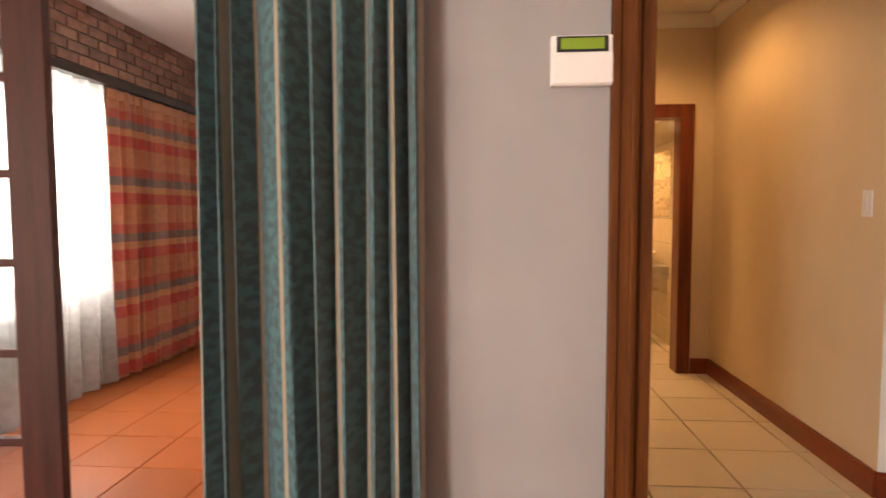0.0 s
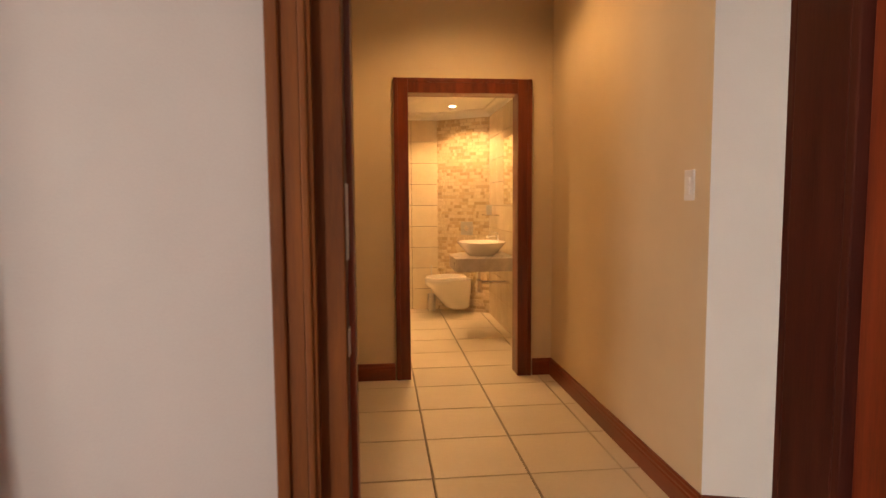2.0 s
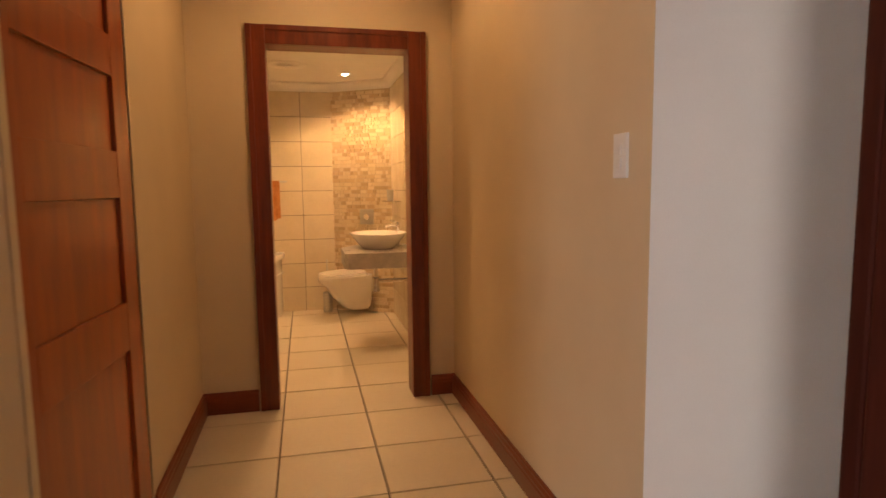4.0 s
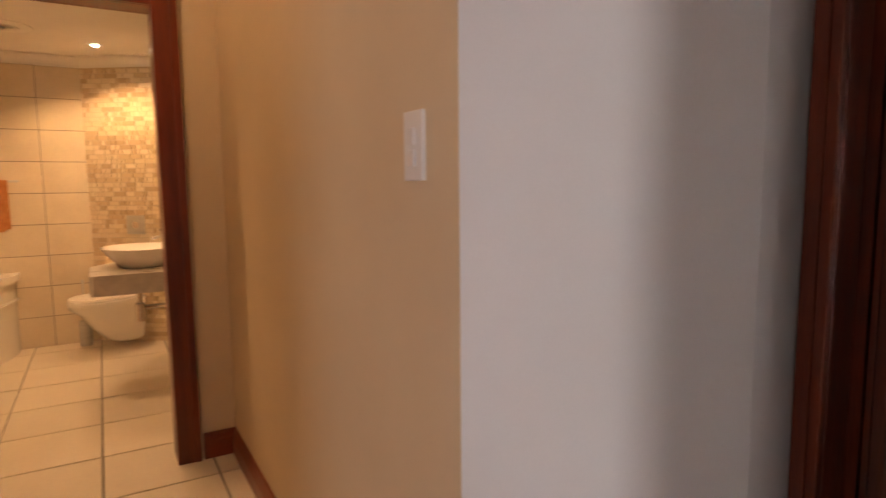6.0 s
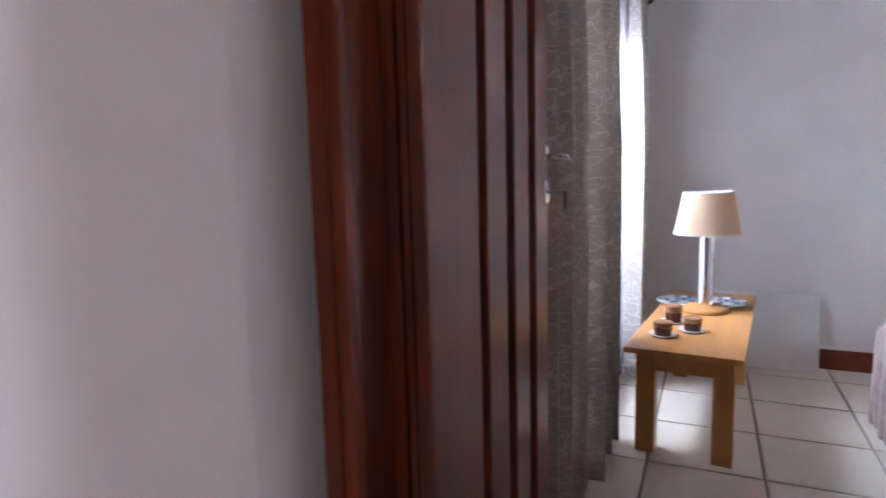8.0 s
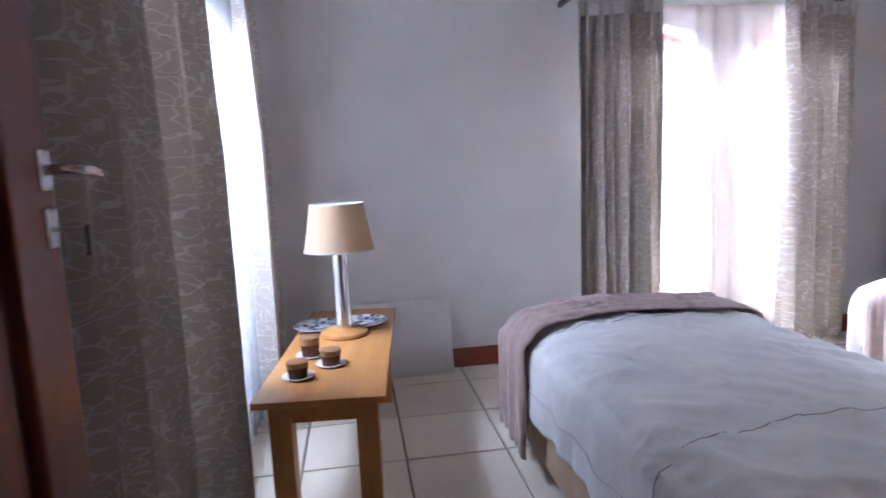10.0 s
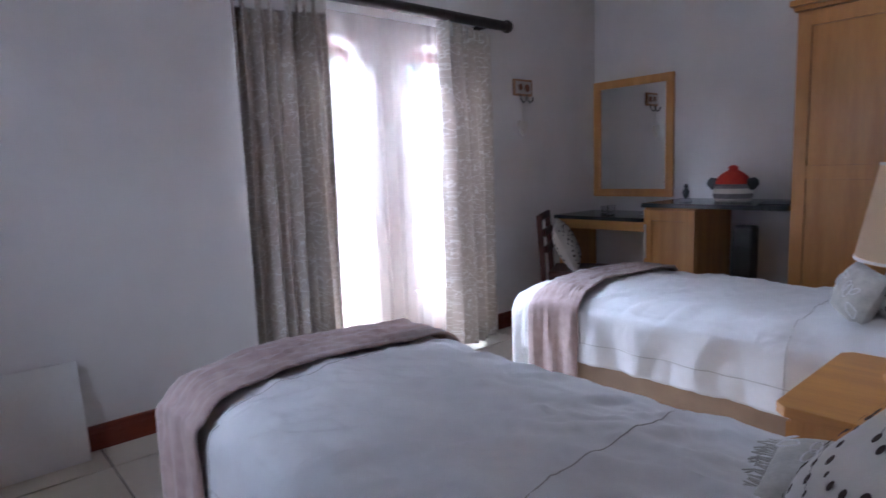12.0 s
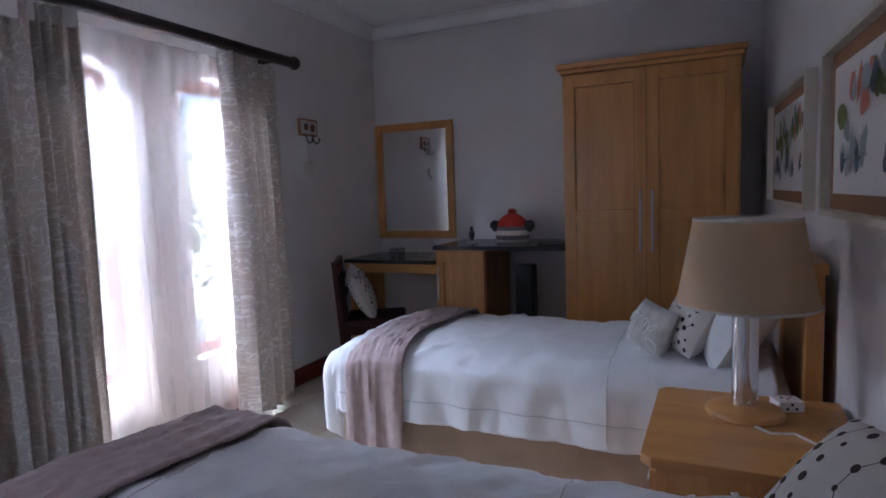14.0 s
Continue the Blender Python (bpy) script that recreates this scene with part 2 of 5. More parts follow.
def cloth_uv(name, base, line, mode, rough=0.9, glow=0.3, clear=0.0, mottle=0.45):
    """Curtain cloth that lets some light through; the pattern follows the cloth's own metres."""
    m, n, l, bsdf, out = nodes_of(name)
    uv = n.new("ShaderNodeUVMap")
    mix = n.new("ShaderNodeMixRGB")
    mix.inputs[1].default_value, mix.inputs[2].default_value = (*base, 1), (*line, 1)
    fac = None
    sep = n.new("ShaderNodeSeparateXYZ")
    l.new(uv.outputs[0], sep.inputs[0])

    def math_node(op, a, b=None):
        k = n.new("ShaderNodeMath")
        k.operation = op
        for i, v in enumerate((a, b)):
            if v is None:
                continue
            if isinstance(v, (int, float)):
                k.inputs[i].default_value = v
            else:
                l.new(v, k.inputs[i])
        return k.outputs[0]

    def noise_tex(scale, detail=2.0):
        t = n.new("ShaderNodeTexNoise")
        t.inputs["Scale"].default_value, t.inputs["Detail"].default_value = scale, detail
        l.new(uv.outputs[0], t.inputs["Vector"])
        return t.outputs["Fac"]

    if mode == "scroll":
        a = math_node("LESS_THAN", math_node("ABSOLUTE", math_node("SUBTRACT", noise_tex(19, 1.0), 0.5)), 0.017)
        b = math_node("LESS_THAN", math_node("ABSOLUTE", math_node("SUBTRACT", noise_tex(27, 0.0), 0.42)), 0.014)
        fac = math_node("MULTIPLY", math_node("MAXIMUM", a, b), 0.7)
    elif mode == "stripe":
        k = math_node("FRACT", math_node("ADD", math_node("DIVIDE", sep.outputs[0], 0.146), 0.2))
        fac = math_node("LESS_THAN", math_node("ABSOLUTE", math_node("SUBTRACT", k, 0.5)), 0.07)
        weave, edge = n.new("ShaderNodeMixRGB"), n.new("ShaderNodeMapRange")
        weave.inputs[1].default_value, weave.inputs[2].default_value = (*[c * 0.6 for c in base], 1), (*[c * 1.25 for c in base], 1)
        edge.inputs["From Min"].default_value, edge.inputs["From Max"].default_value = 0.44, 0.56
        l.new(noise_tex(34, 2.5), edge.inputs["Value"])
        l.new(edge.outputs[0], weave.inputs[0])
        l.new(weave.outputs[0], mix.inputs[1])
    elif mode == "plaid":
        k = math_node("FRACT", math_node("DIVIDE", sep.outputs[1], 0.42))
        k2 = math_node("FRACT", math_node("DIVIDE", sep.outputs[0], 0.36))
        ramp, ramp2 = n.new("ShaderNodeValToRGB"), n.new("ShaderNodeValToRGB")
        for rmp, cols in ((ramp, ((0, (0.62, 0.21, 0.08)), (0.22, (0.62, 0.045, 0.025)), (0.42, (0.68, 0.28, 0.12)), (0.55, (0.20, 0.15, 0.14)), (0.7, (0.58, 0.09, 0.04)), (0.86, (0.64, 0.22, 0.09)))),
                          (ramp2, ((0, (0.55, 0.34, 0.22)), (0.3, (0.36, 0.05, 0.03)), (0.55, (0.6, 0.45, 0.3)), (0.75, (0.2, 0.13, 0.12))))):
            rmp.color_ramp.interpolation = "CONSTANT"
            while len(rmp.color_ramp.elements) < len(cols):
                rmp.color_ramp.elements.new(0.5)
            for e, (p, c) in zip(rmp.color_ramp.elements, cols):
                e.position, e.color = p, (*c, 1)
        l.new(k, ramp.inputs[0])
        l.new(k2, ramp2.inputs[0])
        l.new(ramp.outputs[0], mix.inputs[1])
        l.new(ramp2.outputs[0], mix.inputs[2])
        mix.inputs[0].default_value = 0.25
    if fac is not None:
        l.new(fac, mix.inputs[0])
    elif mode == "plain":
        l.new(math_node("MULTIPLY", noise_tex(4.0), 0.6), mix.inputs[0])
    mott = n.new("ShaderNodeMixRGB")
    mott.blend_type, mott.inputs[0].default_value = "MULTIPLY", mottle
    l.new(mix.outputs[0], mott.inputs[1])
    l.new(noise_tex(22, 4.0), mott.inputs[2])
    gain = n.new("ShaderNodeBrightContrast")
    gain.inputs[1].default_value = 0.03
    l.new(mott.outputs[0], gain.inputs[0])
    l.new(gain.outputs[0], bsdf.inputs["Base Color"])
    bsdf.inputs["Roughness"].default_value, bsdf.inputs["Sheen Weight"].default_value = rough, 0.2
    bump = n.new("ShaderNodeBump")
    bump.inputs["Strength"].default_value, bump.inputs["Distance"].default_value = 0.25, 0.002
    l.new(noise_tex(180, 2.0), bump.inputs["Height"])
    l.new(bump.outputs[0], bsdf.inputs["Normal"])
    shader = bsdf.outputs[0]
    if glow:
        tr, ms = n.new("ShaderNodeBsdfTranslucent"), n.new("ShaderNodeMixShader")
        l.new(gain.outputs[0], tr.inputs[0])
        ms.inputs[0].default_value = glow
        l.new(shader, ms.inputs[1])
        l.new(tr.outputs[0], ms.inputs[2])
        shader = ms.outputs[0]
    if clear:
        tp, ms = n.new("ShaderNodeBsdfTransparent"), n.new("ShaderNodeMixShader")
        ms.inputs[0].default_value = clear
        l.new(shader, ms.inputs[1])
        l.new(tp.outputs[0], ms.inputs[2])
        shader = ms.outputs[0]
    l.new(shader, out.inputs[0])
    return m


TEAL = cloth_uv("teal_striped_cloth", (0.024, 0.105, 0.125), (0.33, 0.27, 0.19), "stripe", glow=0.0, mottle=0.3)
SCROLL = cloth_uv("taupe_scroll_cloth", (0.62, 0.55, 0.48), (0.93, 0.91, 0.88), "scroll", glow=0.16, mottle=0.15)
SHEER = cloth_uv("white_sheer", (0.86, 0.76, 0.70), (0.89, 0.80, 0.75), "plain", glow=0.16, clear=0.675, mottle=0.1)
SHEER_WHITE = cloth_uv("bright_white_sheer", (0.84, 0.84, 0.85), (0.88, 0.88, 0.88), "plain", glow=0.6, clear=0.5)
PLAID = cloth_uv("red_plaid_cloth", (0.4, 0.1, 0.05), (0.5, 0.3, 0.2), "plaid", glow=0.25)

GLASS, _n, _l, _b, _o = nodes_of("window_glass")
_b.inputs["Transmission Weight"].default_value, _b.inputs["Roughness"].default_value, _b.inputs["IOR"].default_value = 1.0, 0.0, 1.45
MIRROR = surface("mirror_silver", (0.86, 0.88, 0.87), (0.88, 0.9, 0.89), 0.02, 3, bump=0, metal=1.0, spread=0.01)
SHADE, _n, _l, _b, _o = nodes_of("lampshade_cloth")
_b.inputs["Base Color"].default_value, _b.inputs["Roughness"].default_value = (0.76, 0.57, 0.37, 1), 0.9
_t, _x, _w = _n.new("ShaderNodeBsdfTranslucent"), _n.new("ShaderNodeMixShader"), _n.new("ShaderNodeTexNoise")
_w.inputs["Scale"].default_value = 400
_u = _n.new("ShaderNodeBump")
_u.inputs["Strength"].default_value, _u.inputs["Distance"].default_value = 0.3, 0.001
_l.new(_w.outputs["Fac"], _u.inputs["Height"]), _l.new(_u.outputs[0], _b.inputs["Normal"])
_t.inputs[0].default_value, _x.inputs[0].default_value = (0.80, 0.60, 0.38, 1), 0.4
_l.new(_b.outputs[0], _x.inputs[1]), _l.new(_t.outputs[0], _x.inputs[2]), _l.new(_x.outputs[0], _o.inputs[0])


def glowing(name, colour, strength):
    m, n, l, b, o = nodes_of(name)
    b.inputs["Base Color"].default_value = (*colour, 1)
    b.inputs["Emission Color"].default_value, b.inputs["Emission Strength"].default_value = (*colour, 1), strength
    return m


BULB = glowing("lit_downlight", (1.0, 0.86, 0.6), 8)
LCD = glowing("keypad_screen", (0.16, 0.26, 0.02), 0.04)


def islands(name, colours, rough):
    m, n, l, b, o = nodes_of(name)
    g, r = n.new("ShaderNodeNewGeometry"), n.new("ShaderNodeValToRGB")
    r.color_ramp.interpolation = "CONSTANT"
    while len(r.color_ramp.elements) < len(colours):
        r.color_ramp.elements.new(0.5)
    for i, (e, c) in enumerate(zip(r.color_ramp.elements, colours)):
        e.position, e.color = i / len(colours), (*c, 1)
    l.new(g.outputs["Random Per Island"], r.inputs[0])
    l.new(r.outputs[0], b.inputs["Base Color"])
    b.inputs["Roughness"].default_value = rough
    return m


MOSAIC = islands("stone_mosaic", [(0.60, 0.47, 0.31), (0.70, 0.59, 0.44), (0.50, 0.38, 0.24), (0.66, 0.55, 0.40), (0.57, 0.44, 0.29), (0.72, 0.62, 0.48), (0.68, 0.57, 0.42)], 0.45)
FOLIAGE = islands("leaves", [(0.05, 0.10, 0.03), (0.08, 0.15, 0.04), (0.04, 0.08, 0.025), (0.11, 0.18, 0.06)], 0.5)
PALE_GROUT = surface("pale_mosaic_grout", (0.50, 0.41, 0.29), (0.60, 0.50, 0.37), 0.9, 10, bump=0.2)
BRICK = surface("brick", (0.17, 0.075, 0.055), (0.32, 0.17, 0.12), 0.8, 14, bump=0.5, per_object=0.35)
BATHT = surface("bath_wall_tile", (0.62, 0.53, 0.40), (0.70, 0.61, 0.47), 0.22, 4, bump=0.03, per_object=0.04)
STONE = surface("grey_stone_slab", (0.36, 0.34, 0.33), (0.5, 0.47, 0.44), 0.3, 14, bump=0.05, fine=120)
PAVING = surface("sunlit_paving", (0.56, 0.53, 0.48), (0.68, 0.65, 0.59), 0.8, 3, bump=0.2)
# real dark wood, also the shaded members of the hall door frame
DARKWOOD = surface("dark_stained_and_shaded_wood", (0.03, 0.006, 0.004), (0.065, 0.015, 0.009), 0.5, 3, (8, 8, 0.7), bump=0.1, fine=30)
for _wood in (DARKWOOD, MEDWOOD):
    _wood.node_tree.nodes["Principled BSDF"].inputs["Specular IOR Level"].default_value = 0.22
ROD = surface("dark_curtain_rod", (0.018, 0.012, 0.011), (0.04, 0.025, 0.022), 0.35, 6, bump=0.05)
BASEWOOD = surface("skirting_wood", (0.14, 0.018, 0.005), (0.22, 0.034, 0.009), 0.38, 2, (1, 1, 4), bump=0.06, fine=30, coat=0.3)
MATBOARD = surface("tan_mount_board", (0.26, 0.13, 0.06), (0.34, 0.18, 0.09), 0.9, 8, bump=0.1)
SILVER = surface("champagne_frame", (0.55, 0.5, 0.42), (0.66, 0.6, 0.5), 0.4, 8, bump=0.1)
CREAMC = surface("cream_cloth", (0.62, 0.58, 0.52), (0.72, 0.68, 0.62), 0.9, 10, bump=0.3, fine=250, sheen=0.2)
GREYC = surface("embossed_grey_cloth", (0.40, 0.38, 0.33), (0.58, 0.55, 0.49), 0.85, 20, bump=0.5, fine=120, sheen=0.2)
DOT = surface("brown_dot_print", (0.035, 0.018, 0.015), (0.06, 0.03, 0.025), 0.9, 10, bump=0.1)
PIPING = surface("seam_piping", (0.44, 0.41, 0.38), (0.52, 0.49, 0.46), 0.9, 30, bump=0.3)
REDC = surface("red_felt", (0.42, 0.02, 0.015), (0.55, 0.05, 0.03), 0.95, 20, bump=0.4)
GREYS = surface("grey_knit", (0.16, 0.14, 0.15), (0.24, 0.21, 0.22), 0.95, 30, bump=0.5)
BROWNGL = surface("brown_candle", (0.06, 0.02, 0.012), (0.12, 0.045, 0.025), 0.25, 12, bump=0.05)
PATTERN = islands("patterned_plate", [(0.7, 0.72, 0.74), (0.10, 0.13, 0.2), (0.75, 0.76, 0.78), (0.25, 0.3, 0.36)], 0.2)
TOWEL = surface("orange_towel", (0.45, 0.17, 0.05), (0.6, 0.27, 0.1), 0.95, 20, bump=0.6)
TOWEL2 = surface("brown_towel_edge", (0.13, 0.04, 0.02), (0.2, 0.07, 0.03), 0.95, 20, bump=0.6)



def creased(m, scale, amount):
    """Adds crumpled cloth creases to a cloth material's relief."""
    n, l = m.node_tree.nodes, m.node_tree.links
    b = n["Principled BSDF"]
    old = b.inputs["Normal"].links[0].from_socket
    c, t, q, k = n.new("ShaderNodeTexCoord"), n.new("ShaderNodeTexNoise"), n.new("ShaderNodeTexNoise"), n.new("ShaderNodeBump")
    t.inputs["Scale"].default_value, t.inputs["Detail"].default_value, t.inputs["Distortion"].default_value = scale, 3, 2.2
    t.noise_type = "RIDGED_MULTIFRACTAL"
    l.new(c.outputs["Object"], t.inputs["Vector"])
    k.inputs["Strength"].default_value, k.inputs["Distance"].default_value = amount, 0.012
    l.new(t.outputs["Fac"], k.inputs["Height"])
    l.new(old, k.inputs["Normal"])
    l.new(k.outputs[0], b.inputs["Normal"])


creased(LINEN, 2.8, 0.55)
creased(LINEN, 6.0, 0.36)
creased(CREAMC, 4.0, 0.25)

# ---- the large structure ----
CEILING = 2.78
E_WALL, S_WALL, N_WALL = 6.18, -2.08, 3.24
HALL_L, HALL_R, BATH_Y, LIV_Y = 0.58, 2.012, 5.37, 2.28


def west_x(y):
    return 3.155 - 0.047 * (y + 2.08)


structure("floor", boxes((-4.3, -3.2, -0.12, 6.4, 9.2, -0.012)), GROUT, "brown cement grout bed under the floor tiles")
# these three walls carry their dimness in the paint colour
wall("wall_living_left", (0.66, LIV_Y), (-0.52, LIV_Y), -0.14, CEILING, LIV_SHADED_PAINT, label="pale plastered wall beside the hall doorway")
wall("wall_living_right", (2.64, LIV_Y), (1.70, LIV_Y), -0.14, CEILING, LIV_SHADED_PAINT, label="pale plastered wall on the hinge side of the doorway")
wall("wall_living_lintel", (1.70, LIV_Y), (0.66, LIV_Y), -0.14, CEILING, LIV_SHADED_PAINT, label="plastered wall over the hall doorway", z0=2.08)
wall("wall_hall_left", (HALL_L, BATH_Y), (HALL_L, 2.42), -0.12, CEILING, HALL_PAINT, [(1.12, 2.0, 0, 2.05)], "warm cream hall wall with a panelled door")
wall("wall_bath_door", (0.46, BATH_Y), (2.12, BATH_Y), 0.12, CEILING, HALL_PAINT, [(0.485, 1.335, 0, 2.05)], "warm cream wall around the bathroom doorway")
wall("wall_hall_right", (HALL_R, 3.33), (HALL_R, BATH_Y), -0.12, CEILING, HALL_PAINT, label="warm cream hall wall with a light switch")
structure("wall_hall_splay", prism([(2.012, 3.328), (2.565, 3.178), (2.715, 3.196), (2.80, 3.196), (2.80, 3.4), (2.14, 3.4), (2.14, 3.328)], 0, CEILING), WHITE_PAINT, "pale splayed wall beside the bedroom door")
wall("wall_bedroom_lintel", (2.66, 2.20), (2.66, 3.18), -0.14, CEILING, PAINT, z0=2.10, label="plastered wall over the bedroom door")
structure("wall_bedroom_jog", prism([(2.66, 2.05), (2.96, 2.05), (2.96, 2.15), (2.80, 2.15), (2.80, 2.20), (2.66, 2.20)], 0, CEILING), PAINT, "pale plastered wall end beside the bedroom door")
wall("wall_west", (3.155, S_WALL), (2.96, 2.05), 0.15, CEILING, PAINT, label="pale plastered bedroom wall behind the headboards")
wall("wall_south", (E_WALL + 0.2, S_WALL), (2.95, S_WALL), 0.15, CEILING, PAINT, label="pale plastered bedroom wall behind the desk")
EAST_OPEN = [(1.60, 2.115, 0.42, 2.08), (2.48, 3.0, 0.42, 2.08)]
wall("wall_east", (E_WALL, S_WALL), (E_WALL, N_WALL + 0.2), -0.2, CEILING, PAINT, EAST_OPEN, "pale plastered bedroom wall with two tall windows")
wall("wall_north", (2.80, N_WALL), (E_WALL, N_WALL), 0.2, CEILING, PAINT, [(1.5, 2.95, 0.42, 2.1)], "pale plastered bedroom wall with a window")
structure("ceiling", boxes((-4.3, -3.2, CEILING, 6.4, 9.2, CEILING + 0.1)), CEIL, "white plastered ceiling")


def cornice(name, p0, p1, z, size=0.09):
    """A coved plaster moulding along a wall; the room lies to the right of the line."""
    a, b = Vector((*p0, 0)), Vector((*p1, 0))
    prof = [(0, 0), (0, -size), (0.012, -size)] + [(size - (size - 0.012) * math.cos(t), -size + (size - 0.012) * math.sin(t)) for t in (0.3, 0.6, 0.9, 1.2)] + [(size, -0.012), (size, 0)]
    m = Matrix.Translation(a + Vector((0, 0, z))) @ Matrix.Rotation(math.atan2(b.y - a.y, b.x - a.x), 4, "Z")
    bm, n, length = bmesh.new(), len(prof), (b - a).length
    e0 = [bm.verts.new(m @ Vector((0, -u, v))) for u, v in prof]
    e1 = [bm.verts.new(m @ Vector((length, -u, v))) for u, v in prof]
    for i in range(n):
        bm.faces.new((e0[i], e0[(i + 1) % n], e1[(i + 1) % n], e1[i]))
    bm.faces.new(e0), bm.faces.new(e1[::-1])
    bmesh.ops.recalc_face_normals(bm, faces=bm.faces[:])
    return structure(name, bm, CEIL, "white coved plaster cornice")


cornice("cornice_bath_door", (HALL_L, BATH_Y), (HALL_R, BATH_Y), CEILING)
cornice("cornice_hall_right", (HALL_R, BATH_Y), (HALL_R, 3.35), CEILING)
cornice("cornice_hall_left", (HALL_L, 2.42), (HALL_L, BATH_Y), CEILING)
cornice("cornice_east", (E_WALL, N_WALL), (E_WALL, S_WALL), CEILING)
cornice("cornice_south", (E_WALL, S_WALL), (3.15, S_WALL), CEILING)
cornice("cornice_west", (3.155, S_WALL), (2.96, 2.05), CEILING)
cornice("cornice_north", (2.8, N_WALL), (E_WALL, N_WALL), CEILING)


def baseboard(name, p0, p1, material=BASEWOOD, height=0.12, label="varnished reddish wooden skirting board"):
    """Moulded skirting along a wall; the room lies to the right of the line."""
    a, b = Vector((*p0, 0)), Vector((*p1, 0))
    h = height
    prof = [(0, 0), (0.02, 0), (0.02, h * 0.62), (0.016, h * 0.68), (0.018, h * 0.78), (0.012, h * 0.88), (0.013, h * 0.95), (0.008, h), (0, h)]
    m = Matrix.Translation(a) @ Matrix.Rotation(math.atan2(b.y - a.y, b.x - a.x), 4, "Z")
    bm, n, length = bmesh.new(), len(prof), (b - a).length
    e0 = [bm.verts.new(m @ Vector((0, -u, v))) for u, v in prof]
    e1 = [bm.verts.new(m @ Vector((length, -u, v))) for u, v in prof]
    for i in range(n):
        bm.faces.new((e0[i], e0[(i + 1) % n], e1[(i + 1) % n], e1[i]))
    bm.faces.new(e0), bm.faces.new(e1[::-1])
    bmesh.ops.recalc_face_normals(bm, faces=bm.faces[:])
    return structure(name, bm, material, label)


baseboard("baseboard_hall_right", (HALL_R, 5.35), (HALL_R, 3.325))
baseboard("baseboard_splay", (2.012, 3.328), (2.565, 3.178))
baseboard("baseboard_bath_right", (1.868, BATH_Y), (HALL_R, BATH_Y))
baseboard("baseboard_bath_left", (HALL_L, BATH_Y), (0.875, BATH_Y))
baseboard("baseboard_hall_left", (HALL_L, 4.26), (HALL_L, 5.35))
baseboard("baseboard_east", (E_WALL, N_WALL), (E_WALL, S_WALL + 0.02))
baseboard("baseboard_south", (E_WALL - 0.02, S_WALL), (3.155, S_WALL))
baseboard("baseboard_west", (3.154, S_WALL + 0.02), (2.961, 2.04))


def door_frame(name, m, width, height, depth, face, material, label, faces=(True, True)):
    """Jambs and moulded architraves round an opening; local x across it, y through the wall from 0 to depth."""
    root = tagged(new(name), label, kind="structure")
    root.matrix_world = m
    t = 0.035
    part("jamb", boxes((-t, -0.004, 0, 0, depth + 0.004, height + t), bevel=0.003), material, root)
    part("jamb", boxes((width, -0.004, 0, width + t, depth + 0.004, height + t), bevel=0.003), material, root)
    part("head", boxes((0, -0.004, height, width, depth + 0.004, height + t), bevel=0.003), material, root)
    for s, y in ((-1, -0.004), (1, depth + 0.004)):
        if not faces[0 if s < 0 else 1]:
            continue
        lo, hi = (y - 0.022, y) if s < 0 else (y, y + 0.022)
        rim = (lo - 0.006, hi) if s < 0 else (lo, hi + 0.006)
        for x0, x1, xr in ((-face, 0.0, -face), (width, width + face, width + face - 0.03)):
            part("architrave", boxes((x0, lo, 0, x1, hi, height + face), (xr, rim[0], 0, xr + 0.03, rim[1], height + face), bevel=0.004), material, root)
        part("architrave", boxes((0.0, lo, height, width, hi, height + face), (0.0, rim[0], height + face - 0.03, width, rim[1], height + face), bevel=0.004), material, root)
    return root


door_frame("door_frame_bathroom", pose(0.985, BATH_Y, 0), 0.77, 2.01, 0.12, 0.10, MAHOG, "reddish mahogany frame of the open bathroom doorway")
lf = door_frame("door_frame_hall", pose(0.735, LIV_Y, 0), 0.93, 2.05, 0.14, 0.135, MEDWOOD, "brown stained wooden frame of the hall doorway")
# the right side swaps to darker wood to imitate its shade
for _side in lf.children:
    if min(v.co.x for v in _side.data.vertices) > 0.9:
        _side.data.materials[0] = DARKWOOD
for _side in list(lf.children):
    xs = [v.co.x for v in _side.data.vertices]
    if max(xs) < 0.001 and (_side.name.startswith("jamb") or min(v.co.y for v in _side.data.vertices) < 0):
        bpy.data.objects.remove(_side)
part("architrave", boxes((-0.135, -0.026, 0, -0.06, -0.002, 2.185), (-0.135, -0.034, 0, -0.112, -0.026, 2.185), (-0.082, -0.03, 0, -0.068, -0.026, 2.185), bevel=0.004), MEDWOOD, lf, "brown architrave with worn moulded edges")
part("jamb", boxes((-0.075, -0.002, 0, -0.012, 0.03, 2.085), bevel=0.003), MEDWOOD, lf)
# dark wood here stands in for the shadow inside the recess
part("rebate", boxes((-0.068, 0.03, 0, -0.012, 0.09, 2.085), bevel=0.003), DARKWOOD, lf, "door rebate with its recess shade put into dark wood")
part("door_stop", boxes((-0.075, 0.09, 0, 0.0, 0.144, 2.085), bevel=0.004), MAHOG, lf, "reddish inner door stop")
part("strike_plate", boxes((-0.012, 0.035, 1.16, -0.009, 0.075, 1.30), bevel=0.001), STEEL, lf, "steel strike plate")
part("strike_plate", boxes((-0.012, 0.035, 0.98, -0.009, 0.075, 1.03), bevel=0.001), STEEL, lf, "steel strike plate")
bedroom_frame = door_frame("door_frame_bedroom", Matrix.Translation((2.72, 2.235, 0)) @ Matrix.Rotation(math.pi / 2, 4, "Z") @ Matrix.Diagonal((1, -1, 1, 1)), 0.885, 2.06, 0.075, 0.05, MAHOG, "dark mahogany frame of the bedroom doorway")
